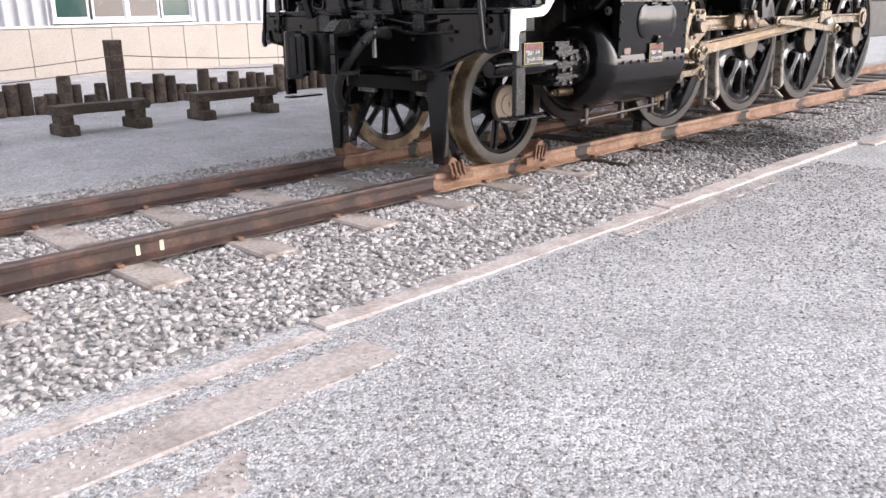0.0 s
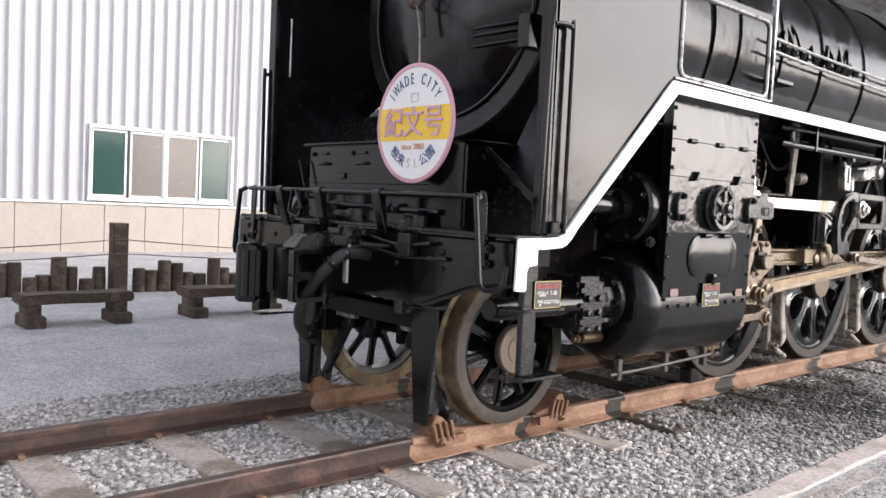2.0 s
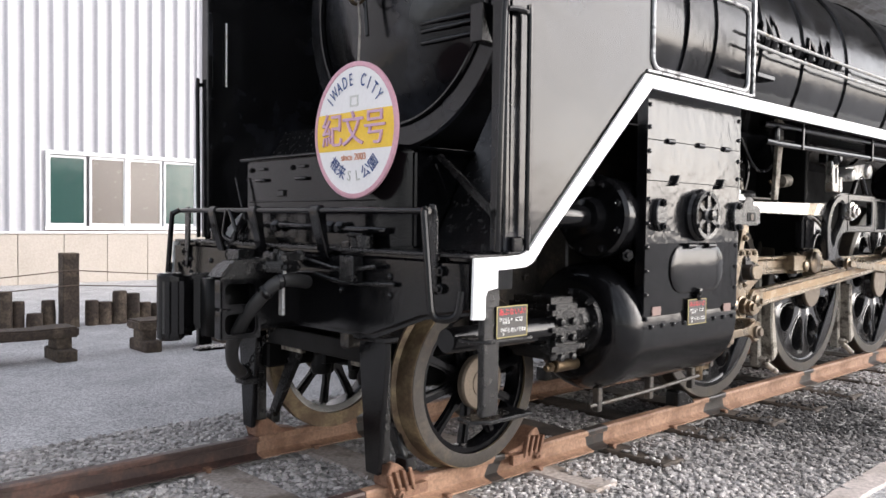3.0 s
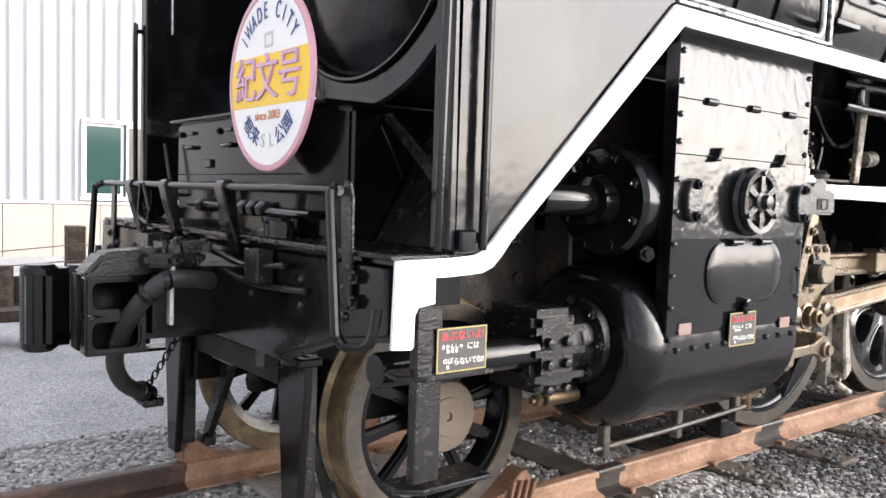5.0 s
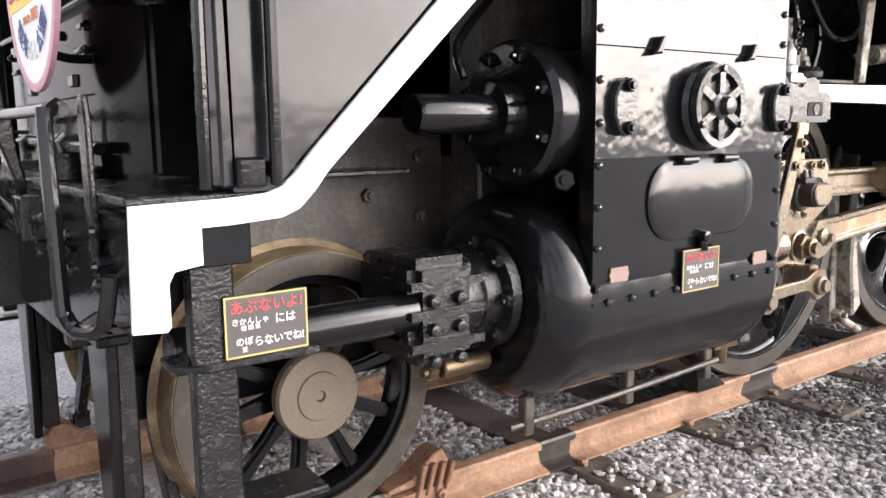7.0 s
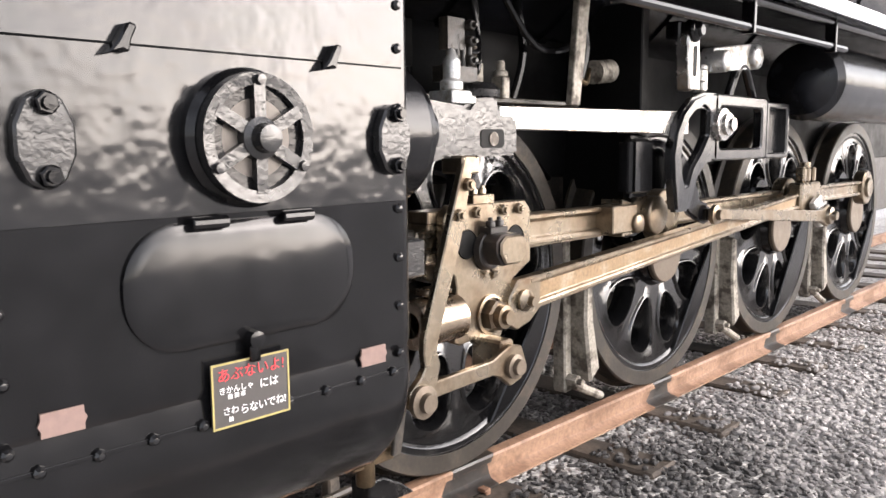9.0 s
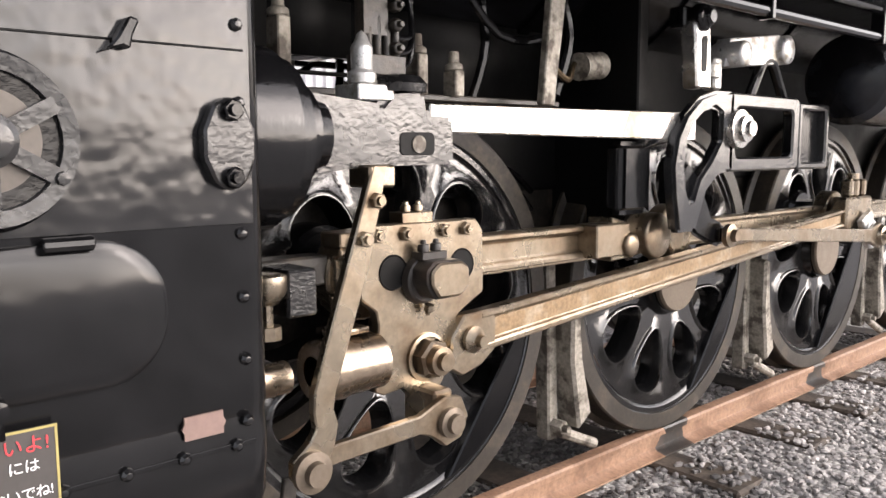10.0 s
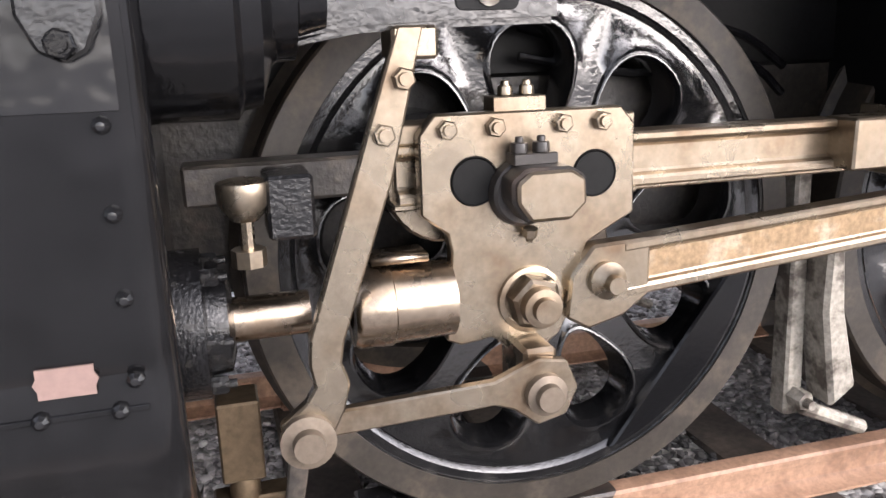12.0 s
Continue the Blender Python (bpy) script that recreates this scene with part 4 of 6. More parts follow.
bm = prism(new_bm(), [(-0.36, 1.49), (-0.345, 1.44), (-0.347, 1.29), (-0.31, 1.29), (-0.312, 1.44), (-0.29, 1.49), (-0.31, 1.49), (-0.328, 1.455), (-0.345, 1.49)], "x", -0.9, -0.885)
part("angle_cock", bev(bm, 0.004), SILVER, loco, "grey angle cock lever")
bm = new_bm()
tube(bm, [(-0.69, -0.75, 1.52), (-0.7, -0.5, 1.5), (-0.71, -0.25, 1.53), (-0.72, 0.1, 1.55)], 0.012, 8, 4)
tube(bm, [(-0.67, -0.85, 1.45), (-0.68, -0.5, 1.44), (-0.7, -0.3, 1.47)], 0.012, 8, 4)
box(bm, -0.72, -0.66, -0.62, -0.52, 1.45, 1.56)
box(bm, -0.76, -0.66, 0.3, 0.42, 1.44, 1.56)
lathe(bm, [(0, 0), (0, 0.04), (0.06, 0.042), (0.06, 0)], (-0.6, -0.55, 1.592), (0, 0, 1), 14)
part("uncoupling_gear", bev(bm, 0.004), ROUGH_BLACK, loco)
for s in (-1, 1):
    y = s * 0.56
    bm = prism(new_bm(), [(y - 0.1, 1.2), (y + 0.1, 1.2), (y + 0.1, 1.1), (y + 0.045, 0.56), (y - 0.045, 0.56), (y - 0.1, 1.1), ], "x", -0.56, -0.53)
    box(bm, -0.585, -0.5, y - 0.115, y + 0.115, 1.17, 1.2)
    part("rail_guard", bev(bm, 0.006), BLACK, loco, "tapered black rail guard plate")
    part("rail_guard_brace", bev(box(new_bm(), -0.53, -0.47, y - s * 0.0 - 0.03 - 0.03 * (s > 0), y + 0.03, 0.6, 1.2), 0.006), ROUGH_BLACK, loco)
bm = new_bm()
box(bm, -0.5, -0.35, -0.45, 0.45, 1.04, 1.14)
for y in (-0.12, 0.12):
    box(bm, -0.36, 0.4, y - 0.02, y + 0.02, 0.95, 1.04)
for y in (-0.2, 0.22):
    lathe(bm, [(0, 0), (0, 0.05), (0.05, 0.06), (0.1, 0.04), (0.14, 0.05), (0.14, 0)], (-0.3, y, 0.88), (0, 0, 1), 14)
for y in (-0.3, 0.05, 0.3):
    rod(bm, (-0.2, y, 0.86), (-0.2, y, 1.1), 0.035, 10)
part("leading_truck_frame", bev(bm, 0.012), DULL_BLACK, loco)
for s in (-1, 1):
    bm = prism(new_bm(), [(s * 0.26, 1.02), (s * 0.36, 1.04), (s * 0.6, 0.62), (s * 0.55, 0.59)], "x", -0.4, -0.365)
    box(bm, -0.415, -0.35, *sorted((s * 0.55, s * 0.64)), 0.555, 0.62)
    part("sweeper_arm", bev(bm, 0.006), ROUGH_BLACK, loco, "slanting black rail sweeper arm")
    bm = box(new_bm(), -0.43, -0.4, *sorted((s * 0.22, s * 0.42)), 1.0, 1.1)
    for y in (s * 0.27, s * 0.37):
        nut(bm, (-0.43, y, 1.05), (-1, 0, 0), 0.024, 0.022)
    part("arm_bracket", bev(bm, 0.004), GREASE, loco)
for y in (-0.47, 0.47):
    part("truck_side", bev(box(new_bm(), -0.5, 0.5, y - 0.03, y + 0.03, 0.9, 1.04), 0.01), DULL_BLACK, loco)

# footsteps at the front corners
for s in (-1, 1):
    a, b = sorted((s * 1.2, s * 1.235))
    bm = box(new_bm(), -0.535, -0.44, a, b, 0.935, 1.51)
    part("step_hanger", bev(bm, 0.006), ROUGH_BLACK, loco, "thickly painted black step hanger")
    for z0, x1 in ((1.232, -0.26), (0.91, -0.25)):
        bm = prism(new_bm(), [(-0.565, s * 1.12), (-0.575, s * 1.2), (-0.51, s * 1.255), (x1, s * 1.255), (x1 + 0.01, s * 1.12)], "z", z0, z0 + 0.016)
        part("footstep", bev(bm, 0.004), ROUGH_BLACK, loco, "black chequered footstep")
    bm = lathe(new_bm(), [(0, 0), (0, 0.05), (0.01, 0.056), (0.62, 0.056), (0.66, 0.056), (0.66, 0)], (-0.5, s * 0.98, 1.213), (1, 0, 0), 28)
    part("tail_rod_tube", bm, BLACK, loco, "black tail rod sleeve")

# cylinders, valve chests and their covers
for s in (-1, 1):
    cy = s * 0.88
    prof = [(0, 0), (0, 0.23), (0.008, 0.262), (0.026, 0.292), (0.05, 0.314), (0.08, 0.328), (0.11, 0.334), (0.136, 0.335), (0.14, 0.3), (1.06, 0.3), (1.1, 0.22), (1.11, 0)]
    cyl = part("cylinder", lathe(new_bm(), prof, (0.52, s * 0.86, 1.178), (1, 0, 0), 64), BLACK, loco, "black cylinder jacket with a rounded end")
    bm = new_bm()
    box(bm, 0.14, 0.36, cy - 0.15, cy + 0.15, 1.06, 1.36)
    bev(bm, 0.03, 2)
    lathe(bm, [(0, 0), (0, 0.14), (0.08, 0.145), (0.12, 0.125), (0.17, 0.13), (0.18, 0.17), (0.21, 0.175), (0.22, 0.15), (0.26, 0.15), (0.26, 0)], (0.3, cy, 1.21), (1, 0, 0), 32)
    for k in range(8):
        a = 2 * math.pi * k / 8
        nut(bm, (0.482, cy + 0.155 * math.cos(a), 1.21 + 0.155 * math.sin(a)), (-1, 0, 0), 0.019, 0.025)
    for dz in (-0.09, 0.0, 0.08):
        box(bm, 0.12, 0.37, min(cy, cy + s * 0.17), max(cy, cy + s * 0.17), 1.2 + dz, 1.225 + dz)
        lathe(bm, [(0, 0), (0, 0.02), (0.022, 0.016), (0.025, 0)], (0.2, cy + s * 0.15, 1.165 + dz), (0, s, 0), 10)
        lathe(bm, [(0, 0), (0, 0.02), (0.022, 0.016), (0.025, 0)], (0.29, cy + s * 0.15, 1.165 + dz), (0, s, 0), 10)
    part("gland_housing", bm, ROUGH_BLACK, cyl, "knobbly black cast gland housing")
    bm = rod(new_bm(), (0.32, cy + s * 0.02, 1.0), (0.5, cy + s * 0.02, 1.0), 0.03, 12)
    nut(bm, (0.3, cy + s * 0.02, 1.0), (-1, 0, 0), 0.025, 0.03, 0.6)
    part("drain_cock", bm, BRASS, cyl, "brass drain cock")
    # valve chest end
    bm = lathe(new_bm(), [(0, 0), (0, 0.05), (0.012, 0.057), (0.26, 0.057), (0.27, 0.09), (0.33, 0.1), (0.34, 0.2), (0.36, 0.216), (0.425, 0.216), (0.43, 0.206), (0.7, 0.206)], (0.2, s * 0.95, 1.75), (1, 0, 0), 48)
    chest = part("valve_chest", bm, BLACK, loco, "round black valve chest end with a tail rod")
    pieces("nut", nut(new_bm(), (0, 0, 0), (-1, 0, 0), 0.022, 0.03), BLACK, chest,
           [(0.545, s * 0.95 + 0.175 * math.cos(2 * math.pi * (k + 0.5) / 8), 1.75 + 0.175 * math.sin(2 * math.pi * (k + 0.5) / 8)) for k in range(8)])
    part("cap_nut", nut(new_bm(), (0.62, s * 1.1, 1.56), (-0.6, s, 0), 0.035, 0.04), BLACK, chest)
    part("oil_pipe", tube(new_bm(), [(0.38, s * 0.95, 1.85), (0.4, s * 0.9, 1.95), (0.6, s * 0.8, 2.1)], 0.014, 8, 4), BLACK, chest)
    # sheet cover over cylinder and chest
    yo, yi = s * 1.195, s * 1.18
    prof = [(yo, 2.362), (yo, 1.27)]
    for k in range(13):
        a = radians(12 - 100 * k / 12)
        prof.append((s * (0.86 + 0.335 * math.cos(a)), 1.178 + 0.335 * math.sin(a)))
    back = [(p[0] - s * 0.012, p[1] + (0.012 if p[1] < 1.2 else 0)) for p in prof[::-1]]
    bm = prism(new_bm(), prof + back, "x", 0.655, 1.6)
    rows = []
    for k in range(7):
        a = radians(15 * k)
        d = 0.045 * (1 - math.cos(a))
        rows.append([bm.verts.new((1.6 + 0.045 * math.sin(a), p[0] - s * d * (1 if p[1] > 1.1 else 0.5), p[1] + d * max(0, min(1, (1.25 - p[1]) / 0.2)))) for p in prof])
    for ra, rb in zip(rows, rows[1:]):
        for k in range(len(prof) - 1):
            bm.faces.new((ra[k], ra[k + 1], rb[k + 1], rb[k]))
    bmesh.ops.recalc_face_normals(bm, faces=bm.faces)
    cover = part("cylinder_cover", bm, SATIN_BLACK, loco, "glossy black riveted sheet cover over the cylinder", smooth=25)
    part("cover_end", bev(prism(new_bm(), [(s * 0.7, 2.355), (s * 1.145, 2.355), (s * 1.145, 1.3), (s * 1.145, 1.25), (s * 0.7, 1.25)], "x", 1.61, 1.63), 0.003), BLACK, cover)
    part("cover_front", bev(prism(new_bm(), [(s * 1.13, 2.355), (s * 1.182, 2.355), (s * 1.182, 1.2), (s * 1.13, 1.2)], "x", 0.662, 0.68), 0.003), BLACK, cover)
    for z in (2.14, 1.935):
        part("seam", box(new_bm(), 0.657, 1.598, min(yo, yo + s * 0.0045), max(yo, yo + s * 0.0045), z - 0.002, z + 0.002), DULL_BLACK, cover)
    part("lower_strip", bev(box(new_bm(), 0.655, 1.6, min(yo, yo + s * 0.003), max(yo, yo + s * 0.003), 1.191, 1.2), 0.001), SATIN_BLACK, cover)
    # added glossier overlay sets the reflection's lower edge; the cover is one sheet
    part("upper_sheet", bev(box(new_bm(), 0.655, 1.61, min(yo, yo + s * 0.0025), max(yo, yo + s * 0.0025), REFLECT_LINE, 2.362), 0.0008), COVER, cover, "uneven glossy overlay for the cover's bright reflection")
    pieces("rivet", lathe(new_bm(), [(0, 0.013), (0.006, 0.012), (0.012, 0.006), (0.013, 0)], (0, 0, 0), (0, s, 0), 8), COVER, cover,
           [(x, yo + s * (0.002 if z > REFLECT_LINE else 0), z) for z in (1.24, 1.36, 1.48, 1.6, 1.72, 1.84, 1.98, 2.08, 2.2, 2.31) for x in (0.672, 1.585)]
           + [(0.72 + 0.105 * k, yo + s * 0.003, 1.196) for k in range(9)])
    for x in (0.86, 1.16, 1.44):
        part("hinge", rod(new_bm(), (x - 0.035, yo + s * 0.006, 2.14), (x + 0.035, yo + s * 0.006, 2.14), 0.014, 10), BLACK, cover)
    for x in (0.9, 1.37):
        bm = prism(new_bm(), [(x - 0.03, 1.912), (x - 0.008, 1.937), (x + 0.012, 1.972), (x + 0.03, 1.967), (x + 0.018, 1.942), (x + 0.012, 1.917), (x, 1.922)], "y", min(yo, yo + s * 0.03), max(yo, yo + s * 0.03))
        part("wing_catch", bev(bm, 0.004), BLACK, cover, "small black wing catch")
    # access lid
    bm, rings = new_bm(), []
    for inset, out in ((0.0, 0.0), (0.0, 0.007), (0.004, 0.01), (0.03, 0.014), (0.06, 0.0175), (0.09, 0.0195), (0.115, 0.0205)):
        rings.append([bm.verts.new((px, yo + s * out, pz)) for px, pz in rounded(0.885 + inset, 1.435 - inset, 1.355 + inset, 1.605 - inset, max(0.004, 0.115 - inset), 8)])
    for ra, rb in zip(rings, rings[1:]):
        for k in range(len(ra)):
            j = (k + 1) % len(ra)
            bm.faces.new((ra[k], ra[j], rb[j], rb[k]))
    bm.faces.new(rings[-1])
    bmesh.ops.recalc_face_normals(bm, faces=bm.faces)
    lid = part("access_lid", bm, SATIN_BLACK, cover, "rounded black access lid")
    for x in (1.06, 1.27):
        part("lid_hinge", rod(new_bm(), (x - 0.04, yo + s * 0.02, 1.605), (x + 0.04, yo + s * 0.02, 1.605), 0.013, 10), BLACK, lid)
    bm = lathe(new_bm(), [(0, 0), (0, 0.02), (0.025, 0.018), (0.03, 0)], (1.15, yo + s * 0.01, 1.357), (0, s, 0), 10)
    box(bm, 1.14, 1.16, min(yo, yo + s * 0.028), max(yo, yo + s * 0.028), 1.31, 1.36)
    part("lid_latch", bm, BLACK, lid)
    # round six-spoked inspection cap
    cap = part("round_cap", lathe(new_bm(), [(0, 0.14), (0.02, 0.14), (0.035, 0.128), (0.06, 0.128), (0.062, 0.118), (0.05, 0.112), (0.045, 0)], (1.155, yo, 1.768), (0, s, 0), 48), BLACK, cover)
    bm = lathe(new_bm(), [(0.045, 0.102), (0.064, 0.104), (0.066, 0.128), (0.045, 0.13)], (1.155, yo, 1.768), (0, s, 0), 48)
    for k in range(6):
        a = math.pi * k / 3 + math.pi / 6
        m = Matrix.Translation((1.155, yo + s * 0.056, 1.768)) @ Matrix.Rotation(-a, 4, "Y")
        box(bm, 0.02, 0.11, -0.01, 0.01, -0.013, 0.013, m)
    for k in range(3):
        a = 2 * math.pi * k / 3 + math.pi / 2
        lathe(bm, [(0, 0), (0, 0.012), (0.012, 0.01), (0.013, 0)], (1.155 + 0.114 * math.cos(a), yo + s * 0.064, 1.768 + 0.114 * math.sin(a)), (0, s, 0), 8)
    part("spoked_rim", bm, CAST, cap)
    part("cap_panel", lathe(new_bm(), [(0.0455, 0), (0.0485, 0), (0.0485, 0.111), (0.0455, 0.111)], (1.155, yo, 1.768), (0, s, 0), 40), PANEL, cap, "dull bronze-grey panel behind the spokes")
    lathe_bm = lathe(new_bm(), [(0.045, 0.045), (0.068, 0.042), (0.075, 0.03), (0.1, 0.026), (0.105, 0)], (1.155, yo, 1.768), (0, s, 0), 24)
    part("centre_boss", lathe_bm, CAST, cap)
    # two lozenge flanges
    for x in (0.76, 1.555):
        bm = prism(new_bm(), [(x - 0.05, 1.79), (x - 0.03, 1.835), (x, 1.85), (x + 0.03, 1.835), (x + 0.05, 1.79), (x + 0.05, 1.74), (x + 0.03, 1.695), (x, 1.68), (x - 0.03, 1.695), (x - 0.05, 1.74)], "y", min(yo, yo + s * 0.03), max(yo, yo + s * 0.03))
        fl = part("lozenge_flange", bev(bm, 0.005), CAST, cover)
        for z in (1.825, 1.705):
            part("stud", nut(lathe(new_bm(), [(0, 0.02), (0.02, 0.02)], (x, yo + s * 0.02, z), (0, s, 0), 12), (x, yo + s * 0.03, z), (0, s, 0), 0.02, 0.018, 0.6), BLACK, fl)
    PINK = bpy.data.materials.get("faded_pink_plate") or material("faded_pink_plate", (0.19, 0.125, 0.107), 0.6, vary=0.1, bump=0.1)
    for x, z in ((0.765, 1.275), (1.495, 1.25)):
        part("blank_plate", prism(new_bm(), [(x - 0.038, z - 0.022), (x + 0.038, z - 0.022), (x + 0.038, z - 0.01), (x + 0.043, z), (x + 0.038, z + 0.01), (x + 0.038, z + 0.022), (x - 0.038, z + 0.022), (x - 0.038, z + 0.01), (x - 0.043, z), (x - 0.038, z - 0.01)], "y", min(yo, yo + s * 0.005), max(yo, yo + s * 0.005)), PINK, cover, "small faded pink blank plate")

# ---- wheels ----
def spoked_wheel(name, x, s, r, spokes):
    """Leading wheel: tyre with flange, rim, thin spokes, hub."""
    y = s * 0.66
    w = part(name, lathe(new_bm(), [(0, r - 0.065), (0, r - 0.004), (-0.01, r), (-0.105, r + 0.004), (-0.118, r + 0.026), (-0.135, r + 0.022), (-0.14, r - 0.06), (0, r - 0.065)], (x, y, RT + r), (0, s, 0), 72), TREAD, loco, "leading wheel with a worn tan tread")
    part("tyre_face", lathe(new_bm(), [(0.004, r - 0.072), (0.006, r - 0.05), (0.004, r - 0.008), (0.0, r - 0.006), (0.0, r - 0.07)], (x, y, RT + r), (0, s, 0), 72), TYRE, w)
    part("rim", lathe(new_bm(), [(-0.02, r - 0.06), (-0.012, r - 0.07), (-0.012, r - 0.1), (-0.03, r - 0.105), (-0.11, r - 0.1), (-0.12, r - 0.06)], (x, y, RT + r), (0, s, 0), 72), BLACK, w)
    for k in range(spokes):
        a = 2 * math.pi * (k + 0.3) / spokes
        m = Matrix.Translation((x, y - s * 0.06, RT + r)) @ Matrix.Rotation(-a, 4, "Y")
        bm = new_bm()
        prism(bm, [(0.08, -0.03), (0.2, -0.02), (r - 0.1, -0.025), (r - 0.1, 0.025), (0.2, 0.02), (0.08, 0.03)], "y", -0.025, 0.025)
        bev(bm, 0.012, 2)
        bmesh.ops.transform(bm, matrix=m, verts=bm.verts)
        part("spoke", bm, BLACK, w)
    part("hub", lathe(new_bm(), [(-0.12, 0.0), (-0.12, 0.11), (0.0, 0.105), (0.01, 0.09), (0.01, 0)], (x, y, RT + r), (0, s, 0), 36), BLACK, w)
    part("hub_cap", lathe(new_bm(), [(0.0, 0.0), (0.0, 0.135), (0.03, 0.137), (0.042, 0.13), (0.044, 0.075), (0.049, 0.072), (0.049, 0.018), (0.04, 0.014), (0.04, 0)], (x, y, RT + r), (0, s, 0), 48), HUB, w, "brown bare steel axle end")
for s in (-1, 1):
    spoked_wheel("leading_wheel", 0.02, s, 0.43, 10)
part("leading_axle", rod(new_bm(), (0.02, -0.6, 0.93), (0.02, 0.6, 0.93), 0.07, 20), DULL_BLACK, loco)


def box_wheel(x, s, pin):
    """Driving wheel with rounded openings between broad hollow spokes, a balance weight and a crank boss."""
    r, y, z = 0.70, s * 0.595, RT + 0.70
    w = part("driving_wheel", lathe(new_bm(), [(0, r - 0.075), (0, r - 0.006), (-0.008, r), (-0.1, r + 0.003), (-0.115, r + 0.026), (-0.132, r + 0.022), (-0.137, r - 0.06), (0, r - 0.075)], (x, y, z), (0, s, 0), 96), TYRE, loco, "black box-spoke driving wheel with a brown tyre")
    n, q = 9, 32
    bm = new_bm()
    r0, r1 = 0.17, 0.585
    def ring(i, scale, depth, shrink=0.0):
        out = []
        for k in range(q):
            a = 2 * math.pi * k / q
            c, d = math.cos(a), math.sin(a)
            if scale is None:
                m = max(abs(c), abs(d))
                u, v = c / m, d / m
            else:
                e = 0.86
                u, v = math.copysign(abs(c) ** e, c) * scale[0], math.copysign(abs(d) ** e, d) * scale[1]
            rr = (r0 + r1) / 2 + u * (r1 - r0) / 2 + (0.012 if scale else 0)
            half = math.pi / n
            squeeze = 1.0 if scale is None else 1.0 - 0.2 * max(0, -u)
            th = 2 * math.pi * i / n + radians(12) + v * half * squeeze
            out.append((rr, th, depth))
        return out
    for i in range(n):
        rows = [ring(i, None, -0.022), ring(i, (0.78, 0.8), -0.022), ring(i, (0.74, 0.765), -0.012), ring(i, (0.69, 0.715), -0.011), ring(i, (0.65, 0.675), -0.026), ring(i, (0.61, 0.63), -0.12)]
        vs = [[bm.verts.new((x + rr * math.cos(th), y + s * d, z + rr * math.sin(th))) for rr, th, d in row] for row in rows]
        for a, b in zip(vs, vs[1:]):
            for k in range(q):
                j = (k + 1) % q
                bm.faces.new((a[k], a[j], b[j], b[k]))
    bmesh.ops.remove_doubles(bm, verts=bm.verts, dist=1e-4)
    bmesh.ops.recalc_face_normals(bm, faces=bm.faces)
    part("wheel_centre", bm, WHEEL, w, "glossy black wheel centre with rounded openings", smooth=60)
    part("rim", lathe(new_bm(), [(-0.035, 0.578), (-0.02, 0.59), (-0.012, 0.6), (-0.012, 0.622), (-0.002, 0.63), (-0.11, 0.63), (-0.12, 0.578)], (x, y, z), (0, s, 0), 96), WHEEL, w)
    part("hub", lathe(new_bm(), [(-0.12, 0), (-0.12, 0.19), (-0.02, 0.18), (0.0, 0.17), (0.02, 0.165), (0.025, 0.12), (0.025, 0)], (x, y, z), (0, s, 0), 48), BLACK, w)
    part("axle_end", lathe(new_bm(), [(0.02, 0), (0.02, 0.155), (0.04, 0.157), (0.05, 0.15), (0.05, 0.05), (0.045, 0)], (x, y, z), (0, s, 0), 40), HUB, w, "bare brown steel axle end")
    # balance weight opposite the crank
    a0 = math.atan2(-pin[1], -pin[0])
    half = radians(50 if abs(x - DRIVERS[2]) < 0.1 else 35)
    pts = [(x + 0.6 * math.cos(a0 - half + 2 * half * k / 16), z + 0.6 * math.sin(a0 - half + 2 * half * k / 16)) for k in range(17)]
    part("balance_weight", bev(prism(new_bm(), pts, "y", min(y - s * 0.03, y + s * 0.006), max(y - s * 0.03, y + s * 0.006)), 0.006), BLACK, w, "black crescent balance weight")
    part("crank_boss", lathe(new_bm(), [(-0.1, 0), (-0.1, 0.13), (0.0, 0.125), (0.02, 0.11), (0.02, 0.065), (0.125, 0.065), (0.125, 0)], (x + pin[0], y, z + pin[1]), (0, s, 0), 36), BLACK, w)
    return w
PIN = (-0.29, 0.215)
for s in (-1, 1):
    for x in DRIVERS:
        box_wheel(x, s, PIN)
for x in DRIVERS:
    part("axle", rod(new_bm(), (x, -0.55, 1.2), (x, 0.55, 1.2), 0.09, 20), DULL_BLACK, loco)


def fluted(bm, a, b, h0, h1, y0, y1, s):
    """A forged rod of I section from a to b (x, z), with rounded ribs along its edges."""
    a, b = Vector(a), Vector(b)
    d = (b - a).normalized()
    n = Vector((-d.y, d.x))
    ym, half = (y0 + y1) / 2, (y1 - y0) / 2
    section = [(-1, -1), (-0.64, -1), (-0.5, -0.35), (0.5, -0.35), (0.64, -1), (1, -1), (1, 1), (0.64, 1), (0.5, 0.35), (-0.5, 0.35), (-0.64, 1), (-1, 1)]
    ends = [[bm.verts.new(((e + n * h * u).x, ym + half * v, (e + n * h * u).y)) for u, v in section] for e, h in ((a, h0), (b, h1))]
    bm.faces.new(ends[0])
    bm.faces.new(ends[1][::-1])
    for k in range(12):
        j = (k + 1) % 12
        bm.faces.new((ends[0][k], ends[1][k], ends[1][j], ends[0][j]))
    bmesh.ops.recalc_face_normals(bm, faces=bm.faces)
    return bm


def eye_plate(x, z, r, n=28):
    return [(x + r * math.cos(2 * math.pi * k / n), z + r * math.sin(2 * math.pi * k / n)) for k in range(n)]


